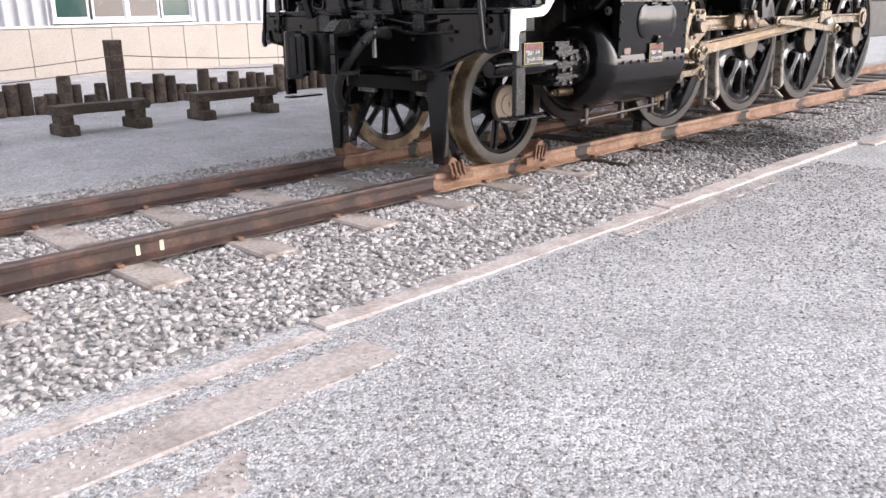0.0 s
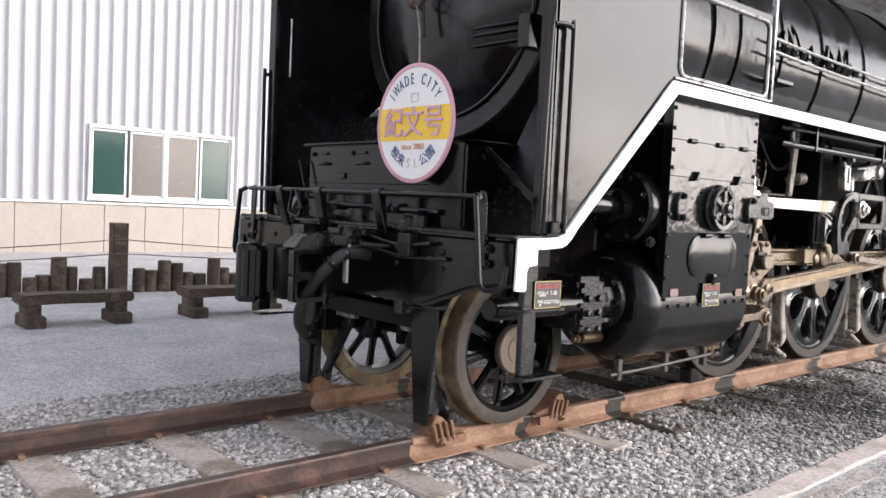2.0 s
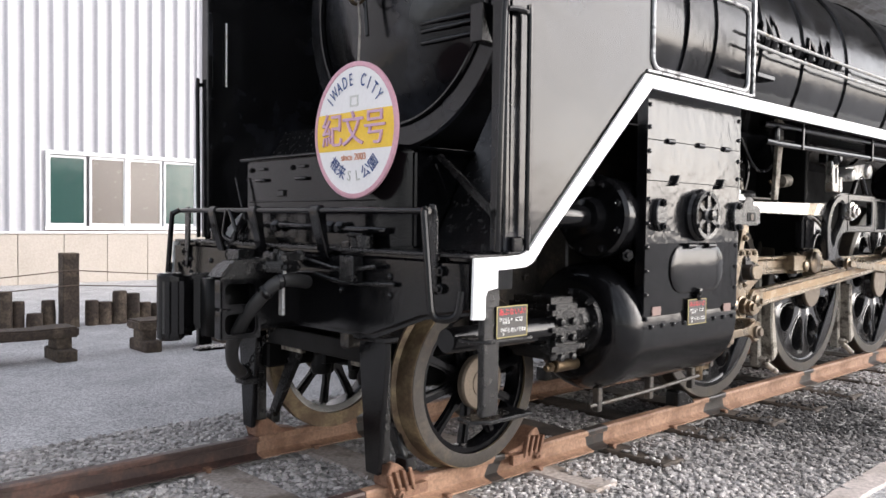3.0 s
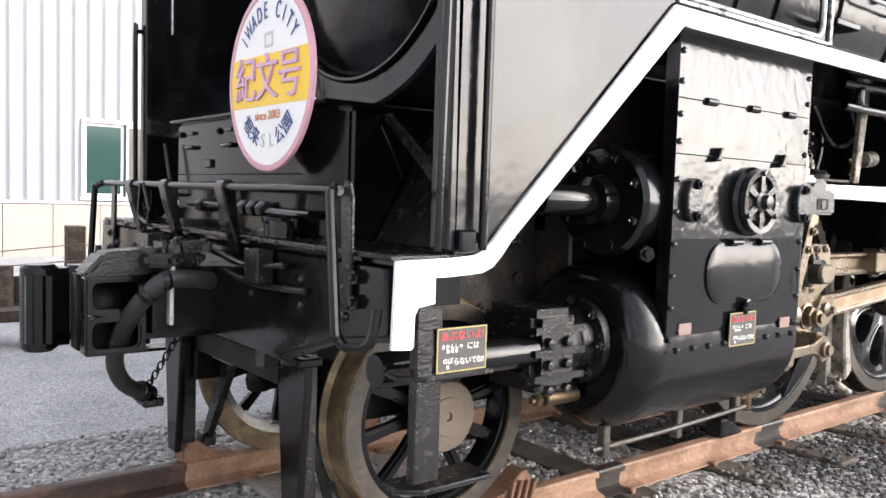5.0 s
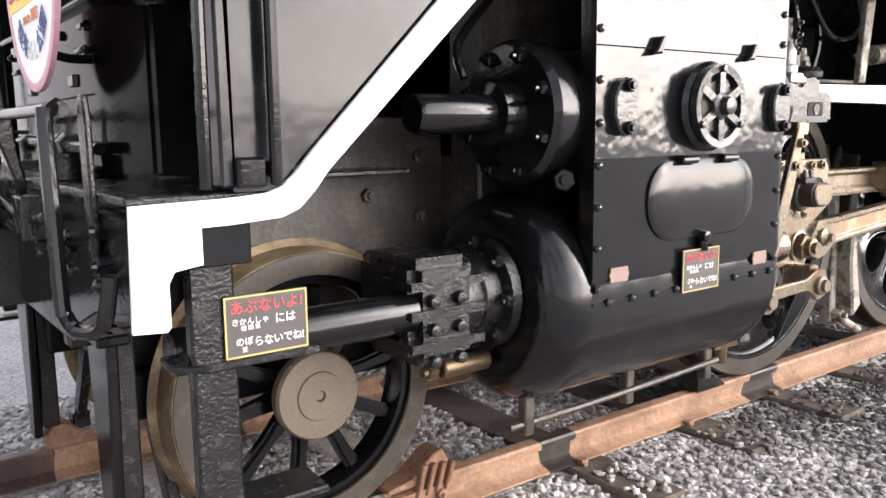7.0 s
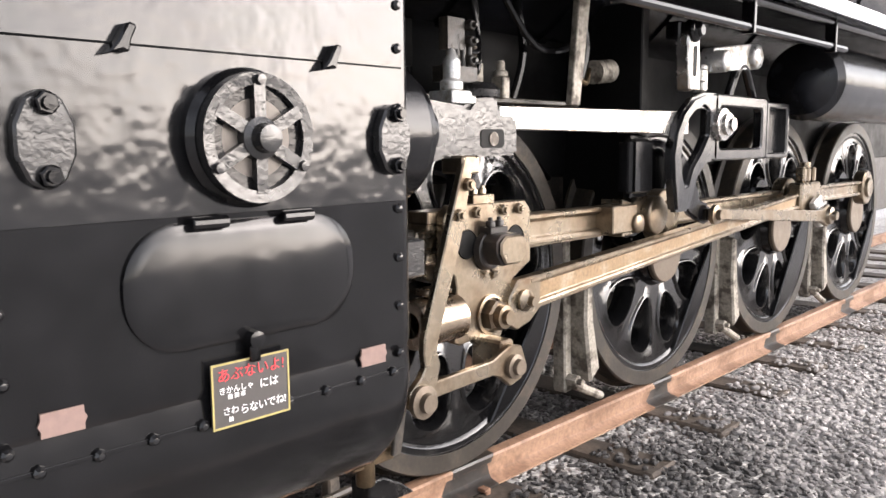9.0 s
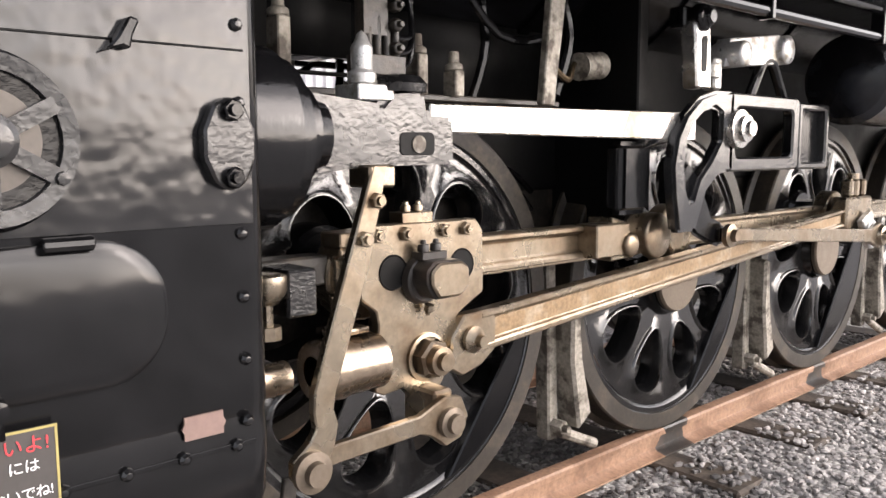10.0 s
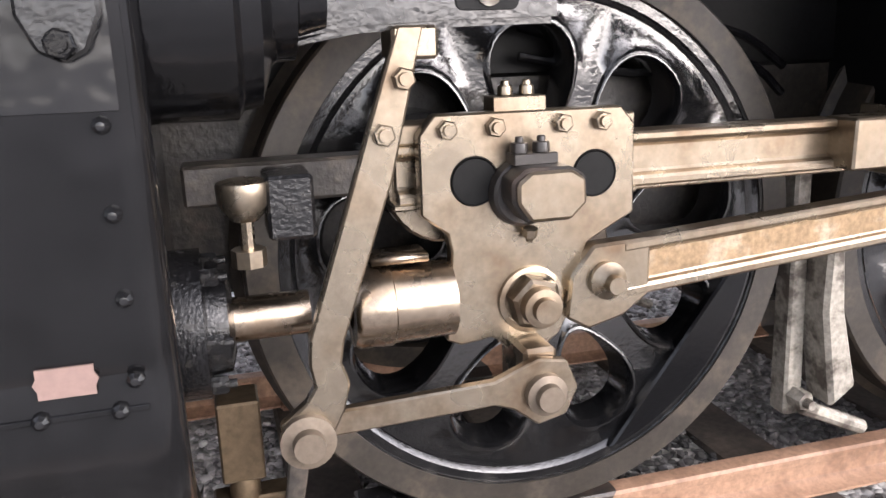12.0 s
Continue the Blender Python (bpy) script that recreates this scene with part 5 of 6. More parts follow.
for s in (-1, 1):
    def yy(a, b):
        return tuple(sorted((s * a, s * b)))
    # coupling rods behind the main rod
    z = 1.2 + PIN[1]
    for k in range(3):
        a, b = DRIVERS[k] + PIN[0], DRIVERS[k + 1] + PIN[0]
        part("coupling_rod", bev(fluted(new_bm(), (a + 0.1, z), (b - 0.1, z), 0.052, 0.052, *yy(0.72, 0.78), s), 0.004), STEEL, loco, "bronze-stained steel coupling rod")
    for x in DRIVERS:
        bm = prism(new_bm(), eye_plate(x + PIN[0], z, 0.125), "y", *yy(0.715, 0.79))
        bev(bm, 0.006)
        lathe(bm, [(0, 0), (0, 0.075), (0.02, 0.07), (0.02, 0)], (x + PIN[0], s * 0.79, z), (0, s, 0), 24)
        part("rod_bush", bm, STEEL, loco)
    # main rod from crosshead to the third driver
    big = (DRIVERS[2] + PIN[0], z)
    rod_bm = fluted(new_bm(), (2.52, 1.22), (big[0] - 0.12, z - 0.004), 0.06, 0.044, *yy(0.845, 0.9), s)
    bev(rod_bm, 0.005)
    main = part("main_rod", rod_bm, STEEL, loco, "long fluted steel main rod, bronze-stained")
    bm = prism(new_bm(), [(2.58, 1.285), (2.45, 1.28), (2.4, 1.22), (2.39, 1.13), (2.44, 1.1), (2.52, 1.12), (2.58, 1.162)], "y", *yy(0.85, 0.898))
    part("small_end", bev(bm, 0.006), STEEL, main)
    web = prism(new_bm(), [(2.54, 1.193), (2.54, 1.249), (big[0] - 0.16, z + 0.016), (big[0] - 0.16, z - 0.026)], "y", *yy(0.88, 0.884))
    part("rod_web", web, RUST_WEB, main, "rust-stained recessed web")
    bm = lathe(new_bm(), [(0, 0), (0, 0.04), (0.012, 0.04), (0.02, 0.028), (0.03, 0.02), (0.05, 0.018), (0.05, 0)], (2.478, s * 0.9, 1.205), (0, s, 0), 20)
    part("wedge_bolt", bm, STEEL, main)
    bm = box(new_bm(), big[0] - 0.15, big[0] + 0.17, *yy(0.83, 0.91), z - 0.09, z + 0.1)
    for dx in (-0.07, 0.0, 0.09):
        box(bm, big[0] + dx - 0.02, big[0] + dx + 0.025, *yy(0.845, 0.9), z + 0.1, z + 0.19)
    part("big_end", bev(bm, 0.01), STEEL, main)
    bm = lathe(new_bm(), [(0, 0), (0, 0.03), (0.03, 0.03), (0.03, 0)], (big[0], s * 0.87, z + 0.19), (0, 0, 1), 14)
    part("oil_cup", bm, STEEL, main)
    # return crank and eccentric rod
    rc = (5.33, 1.318)
    bm = prism(new_bm(), eye_plate(*rc, 0.075), "y", *yy(0.93, 0.965))
    prism(bm, [(big[0] - 0.06, z - 0.02), (big[0] + 0.06, z + 0.03), (rc[0] + 0.06, rc[1] + 0.02), (rc[0] - 0.05, rc[1] - 0.04)], "y", *yy(0.92, 0.955))
    part("return_crank", bev(bm, 0.006), SILVER, loco)
    bm = new_bm()
    prism(bm, [(3.75, 1.455), (3.8, 1.452), (5.2, 1.355), (5.33, 1.385), (5.4, 1.32), (5.33, 1.25), (5.2, 1.29), (3.8, 1.402), (3.75, 1.4)], "y", *yy(0.975, 1.0))
    bev(bm, 0.004)
    lathe(bm, [(0, 0), (0, 0.045), (0.02, 0.045), (0.025, 0.025), (0.045, 0.022), (0.045, 0)], (3.755, s * 1.0, 1.428), (0, s, 0), 20)
    lathe(bm, [(0, 0), (0, 0.055), (0.02, 0.05), (0.025, 0.03), (0.05, 0.025), (0.05, 0)], (5.33, s * 1.0, 1.318), (0, s, 0), 20)
    part("eccentric_rod", bm, STEEL, loco, "thin bronze-stained eccentric rod")

    # slide bars and crosshead
    part("slide_bar_end", bev(box(new_bm(), 1.66, 2.06, *yy(0.7, 0.78), 1.4, 1.48), 0.006), GRIME, loco, "blackened slide bar end")
    bm = fluted(new_bm(), (2.06, 1.44), (3.1, 1.438), 0.06, 0.057, *yy(0.755, 0.832), s)
    box(bm, 3.08, 3.27, *yy(0.79, 0.89), 1.385, 1.5)
    bar = part("slide_bar", bev(bm, 0.005), STEEL, loco, "fluted bronze-stained slide bar")
    bm = prism(new_bm(), [(3.22, 1.36), (3.22, 1.52), (3.3, 1.5), (3.36, 1.53), (3.52, 1.52), (3.56, 1.45), (3.5, 1.38)], "y", *yy(0.74, 0.85))
    lathe(bm, [(0, 0), (0, 0.045), (0.05, 0.045), (0.06, 0.03), (0.06, 0)], (3.27, s * 0.85, 1.42), (0, s, 0), 8)
    lathe(bm, [(0, 0), (0, 0.085), (0.04, 0.085), (0.045, 0.075), (0.045, 0)], (3.45, s * 0.85, 1.44), (0, s, 0), 28)
    part("slide_bar_bracket", bev(bm, 0.004), STEEL, bar)
    part("yoke_plate", bev(box(new_bm(), 3.4, 3.46, *yy(0.4, 0.82), 1.38, 2.36), 0.006), DULL_BLACK, loco)
    outline = [(2.096, 1.366), (2.148, 1.325), (2.155, 1.29), (2.14, 1.105), (2.17, 1.092), (2.24, 1.1), (2.28, 1.06), (2.33, 1.049), (2.385, 1.09), (2.411, 1.139), (2.425, 1.22), (2.447, 1.281), (2.5, 1.31), (2.551, 1.336), (2.548, 1.521), (2.518, 1.557), (2.128, 1.559), (2.096, 1.521)]
    bm = new_bm()
    prism(bm, outline, "y", *yy(0.835, 0.872))
    cross = part("crosshead", bev(bm, 0.004), STEEL, loco, "worn bronze-stained steel crosshead plate with a nut and oil cap")
    part("crosshead_slipper", bev(box(box(new_bm(), 2.05, 2.58, *yy(0.72, 0.833), 1.37, 1.385), 2.06, 2.57, *yy(0.74, 0.834), 1.5, 1.54), 0.004), STEEL, cross)
    # black discs paint the shade inside two holes; the plate is uncut
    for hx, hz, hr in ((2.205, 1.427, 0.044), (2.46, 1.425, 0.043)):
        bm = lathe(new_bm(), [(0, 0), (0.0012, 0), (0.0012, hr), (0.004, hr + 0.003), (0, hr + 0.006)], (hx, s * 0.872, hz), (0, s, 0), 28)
        part("lightening_hole", bm, DULL_BLACK, cross, "dull black disc standing for a shaded hole")
    def cap_ring(k):
        return [(2.325 + k * a, 1.408 + k * b) for a, b in ((-0.072, -0.012), (-0.045, -0.05), (0.04, -0.05), (0.072, -0.02), (0.068, 0.03), (0.04, 0.048), (-0.045, 0.048), (-0.072, 0.026))]
    bm = prism(new_bm(), cap_ring(1.06), "y", *yy(0.872, 0.965))
    lathe(bm, [(0, 0), (0, 0.07), (0.03, 0.064), (0.034, 0)], (2.3, s * 0.872, 1.4), (0, s, 0), 24)
    part("oil_cap", bev(bm, 0.005), BROWN_BLACK, cross, "black eight-sided cap")
    part("cap_face", bev(prism(new_bm(), cap_ring(0.97), "y", *yy(0.966, 0.978)), 0.006), STEEL, cross, "worn steel cap face")
    bm = box(new_bm(), 2.27, 2.36, *yy(0.872, 0.92), 1.458, 1.48)
    for hx in (2.285, 2.33):
        nut(bm, (hx, s * 0.905, 1.48), (0, 0, 1), 0.018, 0.022)
    part("cap_strap", bev(bm, 0.003), BROWN_BLACK, cross)
    part("cap_drain", nut(new_bm(), (2.31, s * 0.9, 1.33), (0, 0.3, -1), 0.015, 0.02), STEEL, cross)
    bm = lathe(new_bm(), [(0, 0.07), (0.01, 0.07), (0.012, 0.06)], (2.32, s * 0.872, 1.175), (0, s, 0), 32)
    nut(bm, (2.32, s * 0.876, 1.175), (0, s, 0), 0.056, 0.045, 0)
    lathe(bm, [(0.03, 0.042), (0.07, 0.04), (0.072, 0.026), (0.09, 0.025), (0.09, 0)], (2.32, s * 0.876, 1.175), (0, s, 0), 24)
    part("gudgeon_nut", bm, STEEL, cross, "large steel castellated nut", smooth=20)
    for hx in (2.15, 2.247, 2.387, 2.472):
        part("bolt", nut(new_bm(), (hx, s * 0.872, 1.53), (0, s, 0), 0.02, 0.018, 0.6), STEEL, cross)
    bm = box(new_bm(), 2.25, 2.36, *yy(0.8, 0.86), 1.555, 1.585)
    for hx in (2.285, 2.33):
        nut(bm, (hx, s * 0.83, 1.585), (0, 0, 1), 0.016, 0.02, 0.6)
    part("oil_box", bev(bm, 0.003), STEEL, cross)
    # piston rod and its sleeve
    bm = lathe(new_bm(), [(0, 0.075), (0.02, 0.08), (0.05, 0.07), (0.05, 0.042), (0.24, 0.042)], (1.63, s * 0.86, 1.2), (1, 0, 0), 28)
    part("piston_rod", bm, BRONZED, cross, "polished steel piston rod")
    bm = lathe(new_bm(), [(0, 0.042), (0, 0.075), (0.012, 0.082), (0.075, 0.082), (0.078, 0.078), (0.2, 0.076), (0.2, 0)], (1.95, s * 0.86, 1.195), (1, 0, 0), 32)
    box(bm, 1.99, 2.1, *yy(0.82, 0.9), 1.285, 1.3)
    part("rod_sleeve", bm, BRONZED, cross, "polished stepped steel sleeve")
    # combination lever and union link
    lev = [(2.03, 1.72), (2.075, 1.72), (2.012, 1.47), (1.912, 1.19), (1.905, 1.15), (1.918, 1.11), (1.905, 1.06), (1.885, 1.02), (1.86, 0.985), (1.82, 0.98), (1.79, 1.0), (1.79, 1.045), (1.835, 1.08), (1.855, 1.11), (1.848, 1.15), (1.852, 1.2), (1.948, 1.48)]
    bm = bev(prism(new_bm(), lev, "y", *yy(0.995, 1.022)), 0.004)
    lever = part("combination_lever", bm, STEEL, loco, "cranked bronze-stained combination lever")
    for hx, hz in ((2.035, 1.635), (1.997, 1.545)):
        part("bolt", nut(new_bm(), (hx, s * 1.022, hz), (0, s, 0), 0.02, 0.018, 0.6), STEEL, lever)
    bm = lathe(new_bm(), [(0, 0), (0, 0.05), (0.018, 0.05), (0.022, 0.03), (0.04, 0.028), (0.04, 0)], (1.835, s * 1.02, 1.015), (0, s, 0), 24)
    part("lever_pin", bm, HUB, lever)
    part("lever_head", bev(box(new_bm(), 2.02, 2.1, *yy(0.93, 1.02), 1.665, 1.72), 0.006), STEEL, lever)
    bm = prism(new_bm(), [(1.88, 0.995), (1.9, 1.045), (2.2, 1.055), (2.25, 1.075), (2.29, 1.09), (2.35, 1.08), (2.375, 1.02), (2.35, 0.965), (2.29, 0.95), (2.24, 0.99), (2.2, 1.005)], "y", *yy(0.965, 0.99))
    link = part("union_link", bev(bm, 0.004), STEEL, loco, "short bronze-stained union link")
    bm = lathe(new_bm(), [(0, 0), (0, 0.042), (0.016, 0.042), (0.02, 0.028), (0.036, 0.026), (0.036, 0)], (2.303, s * 0.99, 1.018), (0, s, 0), 24)
    part("link_pin", bm, HUB, link)
    part("drop_arm", bev(prism(new_bm(), [(2.27, 1.1), (2.34, 1.1), (2.34, 0.98), (2.27, 0.98)], "y", *yy(0.83, 0.965)), 0.008), STEEL, link)

    # valve spindle guide, radius rod, expansion link
    bm = lathe(new_bm(), [(0, 0), (0, 0.205), (0.15, 0.205), (0.16, 0.19), (0.19, 0.185), (0.21, 0.12), (0.24, 0.1)], (1.62, s * 0.93, 1.78), (1, 0, 0), 36)
    lathe(bm, [(0.15, 0.12), (0.2, 0.118), (0.21, 0.124), (0.25, 0.122), (0.255, 0.1), (0.3, 0.09)], (1.62, s * 0.93, 1.79), (1, 0, 0), 32)
    guide = part("valve_spindle_guide", bm, BLACK, loco, "black cast valve spindle guide")
    bm = prism(new_bm(), [(1.85, 1.69), (1.85, 1.89), (2.09, 1.868), (2.115, 1.892), (2.23, 1.903), (2.24, 1.845), (2.33, 1.841), (2.333, 1.718), (2.14, 1.716), (1.98, 1.71)], "y", *yy(0.9, 0.985))
    part("guide_bracket", bev(bm, 0.012, 2), CAST, guide, "glossy thickly painted cast bracket")
    # raised black plate paints the shade of a slot
    part("bracket_slot", bev(prism(new_bm(), rounded(2.14, 2.255, 1.742, 1.8, 0.015), "y", *yy(0.984, 0.988)), 0.001), DULL_BLACK, guide)
    bm = lathe(new_bm(), [(0, 0), (0, 0.022), (0.006, 0.022), (0.006, 0)], (2.2, s * 0.986, 1.77), (0, s, 0), 16)
    part("spindle_pin", bm, GREASE, guide)
    bm = prism(new_bm(), [(2.26, 1.802), (2.26, 1.876), (3.56, 1.89), (3.56, 1.79)], "y", *yy(0.925, 0.965))
    part("radius_rod", bev(bm, 0.004), BRIGHT, loco, "bright flat steel radius rod")
    part("rod_stain", prism(new_bm(), [(3.1, 1.799), (3.14, 1.881), (3.28, 1.883), (3.22, 1.797)], "y", *yy(0.964, 0.9655)), STEEL, loco, "brown oil stain on the radius rod")
    y0, y1 = yy(0.955, 1.005)
    outer = [(3.43, 1.46), (3.30, 1.46), (3.265, 1.6), (3.252, 1.7), (3.28, 1.8), (3.34, 1.88), (3.44, 1.945), (3.56, 1.972), (3.7, 1.974), (3.7, 1.675), (3.6, 1.665), (3.5, 1.6)]
    inner = [(3.40, 1.575), (3.375, 1.57), (3.35, 1.62), (3.335, 1.7), (3.355, 1.79), (3.4, 1.85), (3.475, 1.895), (3.55, 1.91), (3.6, 1.89), (3.595, 1.79), (3.53, 1.72), (3.44, 1.65)]
    outer, inner = [[(px + 0.1 * max(0, (4.62 - px)) / 1.32, pz) for px, pz in loop] for loop in (outer, inner)]
    bm = pierced(new_bm(), outer, inner, "y", y0, y1)
    link2 = part("expansion_link", bev(bm, 0.013, 2), WHEEL, loco, "glossy black curved expansion link bracket")
    bm = new_bm()
    def frame_plate(x0, x1, z0, z1, w, r):
        pierced(bm, rounded(x0, x1, z0, z1, r, 5), rounded(x0 + w, x1 - w, z0 + w, z1 - w, max(0.01, r * 0.8), 5), "y", y0, y1)
    frame_plate(3.73, 4.32, 1.672, 1.972, 0.055, 0.03)
    frame_plate(4.32, 4.62, 1.672, 1.955, 0.03, 0.01)
    bev(bm, 0.008)
    part("link_frame", bm, WHEEL, link2, "open black cast frame")
    part("link_gusset", bev(prism(new_bm(), [(4.32, 1.69), (4.6, 1.7), (4.6, 1.94), (4.32, 1.95)], "y", *yy(0.955, 0.965)), 0.003), BLACK, link2)
    bm = lathe(new_bm(), [(0, 0), (0, 0.075), (0.03, 0.072), (0.035, 0.05), (0.055, 0.05), (0.06, 0.03), (0.075, 0.028), (0.075, 0)], (3.78, s * 1.0, 1.835), (0, s, 0), 32)
    part("trunnion", bm, BRIGHT, link2, "polished round trunnion")
    bm = prism(new_bm(), [(3.38, 1.6), (3.45, 1.58), (3.5, 1.5), (3.57, 1.44), (3.67, 1.4), (3.76, 1.38), (3.8, 1.42), (3.78, 1.47), (3.68, 1.5), (3.66, 1.54), (3.58, 1.66), (3.5, 1.72)], "y", *yy(0.945, 0.975))
    part("link_foot", bev(bm, 0.012, 2), BLACK, link2)
    part("link_block", bev(box(new_bm(), 3.17, 3.36, *yy(0.84, 0.92), 1.53, 1.785), 0.025, 3), SATIN_BLACK, link2)
    bm = prism(new_bm(), [(3.56, 1.98), (3.66, 1.98), (3.645, 2.2), (3.62, 2.235), (3.55, 2.235), (3.535, 2.2)], "y", *yy(0.9, 0.965))
    arm = part("lifting_arm", bev(bm, 0.008), BRIGHT, loco, "bright slotted steel lifting arm")
    # black plate on the arm's face, in place of a shaded slot
    part("arm_slot", prism(new_bm(), rounded(3.583, 3.618, 2.04, 2.17, 0.016), "y", *yy(0.9645, 0.967)), DULL_BLACK, arm)
    bm = lathe(new_bm(), [(0, 0), (0, 0.05), (0.05, 0.05), (0.055, 0.03), (0.075, 0.03), (0.075, 0)], (3.59, s * 0.93, 2.235), (0, s, 0), 18)
    box(bm, 3.52, 3.66, *yy(0.86, 0.93), 2.2, 2.275)
    part("arm_head", bev(bm, 0.008), BLACK, arm)
    bm = box(new_bm(), 3.68, 3.735, *yy(0.91, 0.965), 1.98, 2.1)
    lathe(bm, [(0, 0), (0, 0.04), (0.06, 0.04), (0.06, 0)], (3.69, s * 0.94, 2.02), (0, 0, 1), 6)
    part("arm_guide", bev(bm, 0.008), SILVER, arm)
    bm = rod(new_bm(), (3.82, s * 1.02, 2.12), (3.82, s * 0.88, 2.12), 0.05, 20)
    prism(bm, [(3.76, 2.07), (3.8, 2.18), (4.2, 2.23), (4.22, 2.11)], "y", *yy(0.9, 0.96))
    lathe(bm, [(0, 0), (0, 0.06), (0.08, 0.06), (0.09, 0.04), (0.09, 0)], (4.24, s * 0.9, 2.17), (0, s, 0), 24)
    part("reversing_arm", bev(bm, 0.004), SILVER, loco, "grey steel reversing shaft arm")
    bm = bent(new_bm(), [(4.0, s * 0.94, 1.97), (4.1, s * 0.94, 2.12), (4.18, s * 0.94, 2.12), (4.3, s * 0.94, 1.96)], 0.022)
    part("arm_stay", bm, BLACK, loco)
    # air reservoir and pipes under the running board
    bm = lathe(new_bm(), [(0, 0), (0.01, 0.1), (0.04, 0.18), (0.08, 0.21), (2.6, 0.21), (2.64, 0.18), (2.68, 0)], (4.75, s * 1.0, 2.08), (1, 0, 0), 40)
    part("air_reservoir", bm, SHEET, loco, "glossy black air reservoir")
    bm = bent(new_bm(), [(4.8, s * 1.2, 2.232), (2.06, s * 1.2, 2.222), (2.06, s * 1.2, 2.33), (5.3, s * 1.2, 2.35), (8.5, s * 1.2, 2.35)], 0.02)
    part("cooling_pipe", bm, BLACK, loco, "glossy black cooling pipe loop")
    for x in (2.4, 3.6, 4.6):
        part("pipe_clip", bev(box(new_bm(), x - 0.012, x + 0.012, *yy(1.17, 1.225), 2.2, 2.37), 0.003), BLACK, loco)
    # small fittings above the slide bars
    bm = new_bm()
    lathe(bm, [(0, 0), (0, 0.022), (0.012, 0.034), (0.03, 0.044), (0.06, 0.046), (0.066, 0.044), (0.07, 0.03), (0.07, 0)], (1.765, s * 0.97, 1.41), (0, 0, 1), 16)
    lathe(bm, [(0, 0.012), (-0.08, 0.012)], (1.765, s * 0.97, 1.41), (0, 0, 1), 8)
    lathe(bm, [(0, 0), (0, 0.03), (-0.03, 0.03), (-0.03, 0)], (1.765, s * 0.97, 1.36), (0, 0, 1), 8)
    part("oil_cup", bm, STEEL, loco, "small brass-coloured oil cup")
    part("guide_block", bev(box(new_bm(), 1.8, 1.88, *yy(0.88, 1.0), 1.375, 1.485), 0.006), ROUGH_BLACK, loco)
    gland = part("piston_gland", lathe(new_bm(), [(0, 0), (0, 0.14), (0.05, 0.14), (0.055, 0.1), (0.09, 0.095), (0.1, 0.06), (0.1, 0.045)], (1.63, s * 0.86, 1.2), (1, 0, 0), 32), ROUGH_BLACK, loco, "black piston rod gland")
    pieces("nut", nut(new_bm(), (0, 0, 0), (1, 0, 0), 0.018, 0.03), ROUGH_BLACK, gland, [(1.68, s * 0.86 + 0.118 * math.cos(k * 1.047), 1.2 + 0.118 * math.sin(k * 1.047)) for k in range(6)])
    bm = new_bm()
    box(bm, 2.02, 2.13, *yy(0.88, 0.98), 1.875, 1.915)
    lathe(bm, [(0, 0), (0, 0.036), (0.03, 0.036), (0.032, 0.026), (0.09, 0.028), (0.1, 0.02), (0.12, 0.012), (0.13, 0)], (2.06, s * 0.94, 1.915), (0, 0, 1), 14)
    part("oil_pot", bev(bm, 0.004), SILVER, loco, "pale steel oil pot on the valve guide")
    bm = lathe(new_bm(), [(0, 0), (0, 0.075), (0.02, 0.078), (0.04, 0.06), (0.05, 0)], (2.17, s * 0.94, 1.9), (0, 0, 1), 20)
    part("guide_cap", bm, ROUGH_BLACK, loco)
    bm = new_bm()
    for k in range(4):
        rod(bm, (2.14 + 0.03 * k, s * 0.86, 1.98), (2.14 + 0.03 * k, s * 0.86, 2.07 + 0.03 * (k % 2)), 0.012, 8)
    box(bm, 2.1, 2.25, *yy(0.82, 0.88), 1.95, 2.0)
    box(bm, 2.12, 2.2, *yy(0.83, 0.87), 2.05, 2.15)
    for dz in (2.02, 2.08, 2.13):
        nut(bm, (2.22, s * 0.86, dz), (0, s, 0), 0.018, 0.03)
    part("lubricator", bev(bm, 0.003), GRIME, loco, "grimy brown lubricator with small pipes")
    for k in range(3):
        part("feed_pipe", tube(new_bm(), [(2.23, s * 0.86, 1.97 + 0.04 * k), (2.29, s * 0.85, 2.0 + 0.03 * k), (2.31, s * 0.83, 2.12), (2.28 + 0.02 * k, s * 0.8, 2.35)], 0.008, 8, 4), BLACK, loco)
    for x, h in ((1.98, 0.16), (2.45, 0.1), (2.6, 0.06)):
        bm = box(new_bm(), x - 0.02, x + 0.02, *yy(0.66, 0.72), 1.92, 1.94 + h)
        lathe(bm, [(0, 0), (0, 0.03), (0.02, 0.03), (0.022, 0.018), (0.06, 0.016), (0.06, 0)], (x, s * 0.69, 1.94 + h), (0, 0, 1), 10)
        part("fitting", bev(bm, 0.004), GREASE, loco, "small grimy fitting")
    part("fitting_rail", bev(box(new_bm(), 1.9, 3.1, *yy(0.63, 0.7), 1.905, 1.925), 0.004), GRIME, loco)
    # drain gear behind the cylinder
    bm = box(new_bm(), 1.68, 1.76, *yy(0.84, 0.93), 0.9, 1.06)
    rod(bm, (1.72, s * 0.9, 0.76), (1.72, s * 0.9, 0.92), 0.03, 10)
    box(bm, 1.66, 1.82, *yy(0.86, 0.92), 0.82, 0.86)
    part("rear_drain", bev(bm, 0.006), BRASS, loco, "rusty drain cock behind the cylinder")
    part("drain_lever", bev(prism(new_bm(), [(1.79, 0.84), (1.825, 0.84), (1.85, 0.97), (1.81, 0.98)], "y", *yy(0.93, 0.945)), 0.003), GRIME, loco)
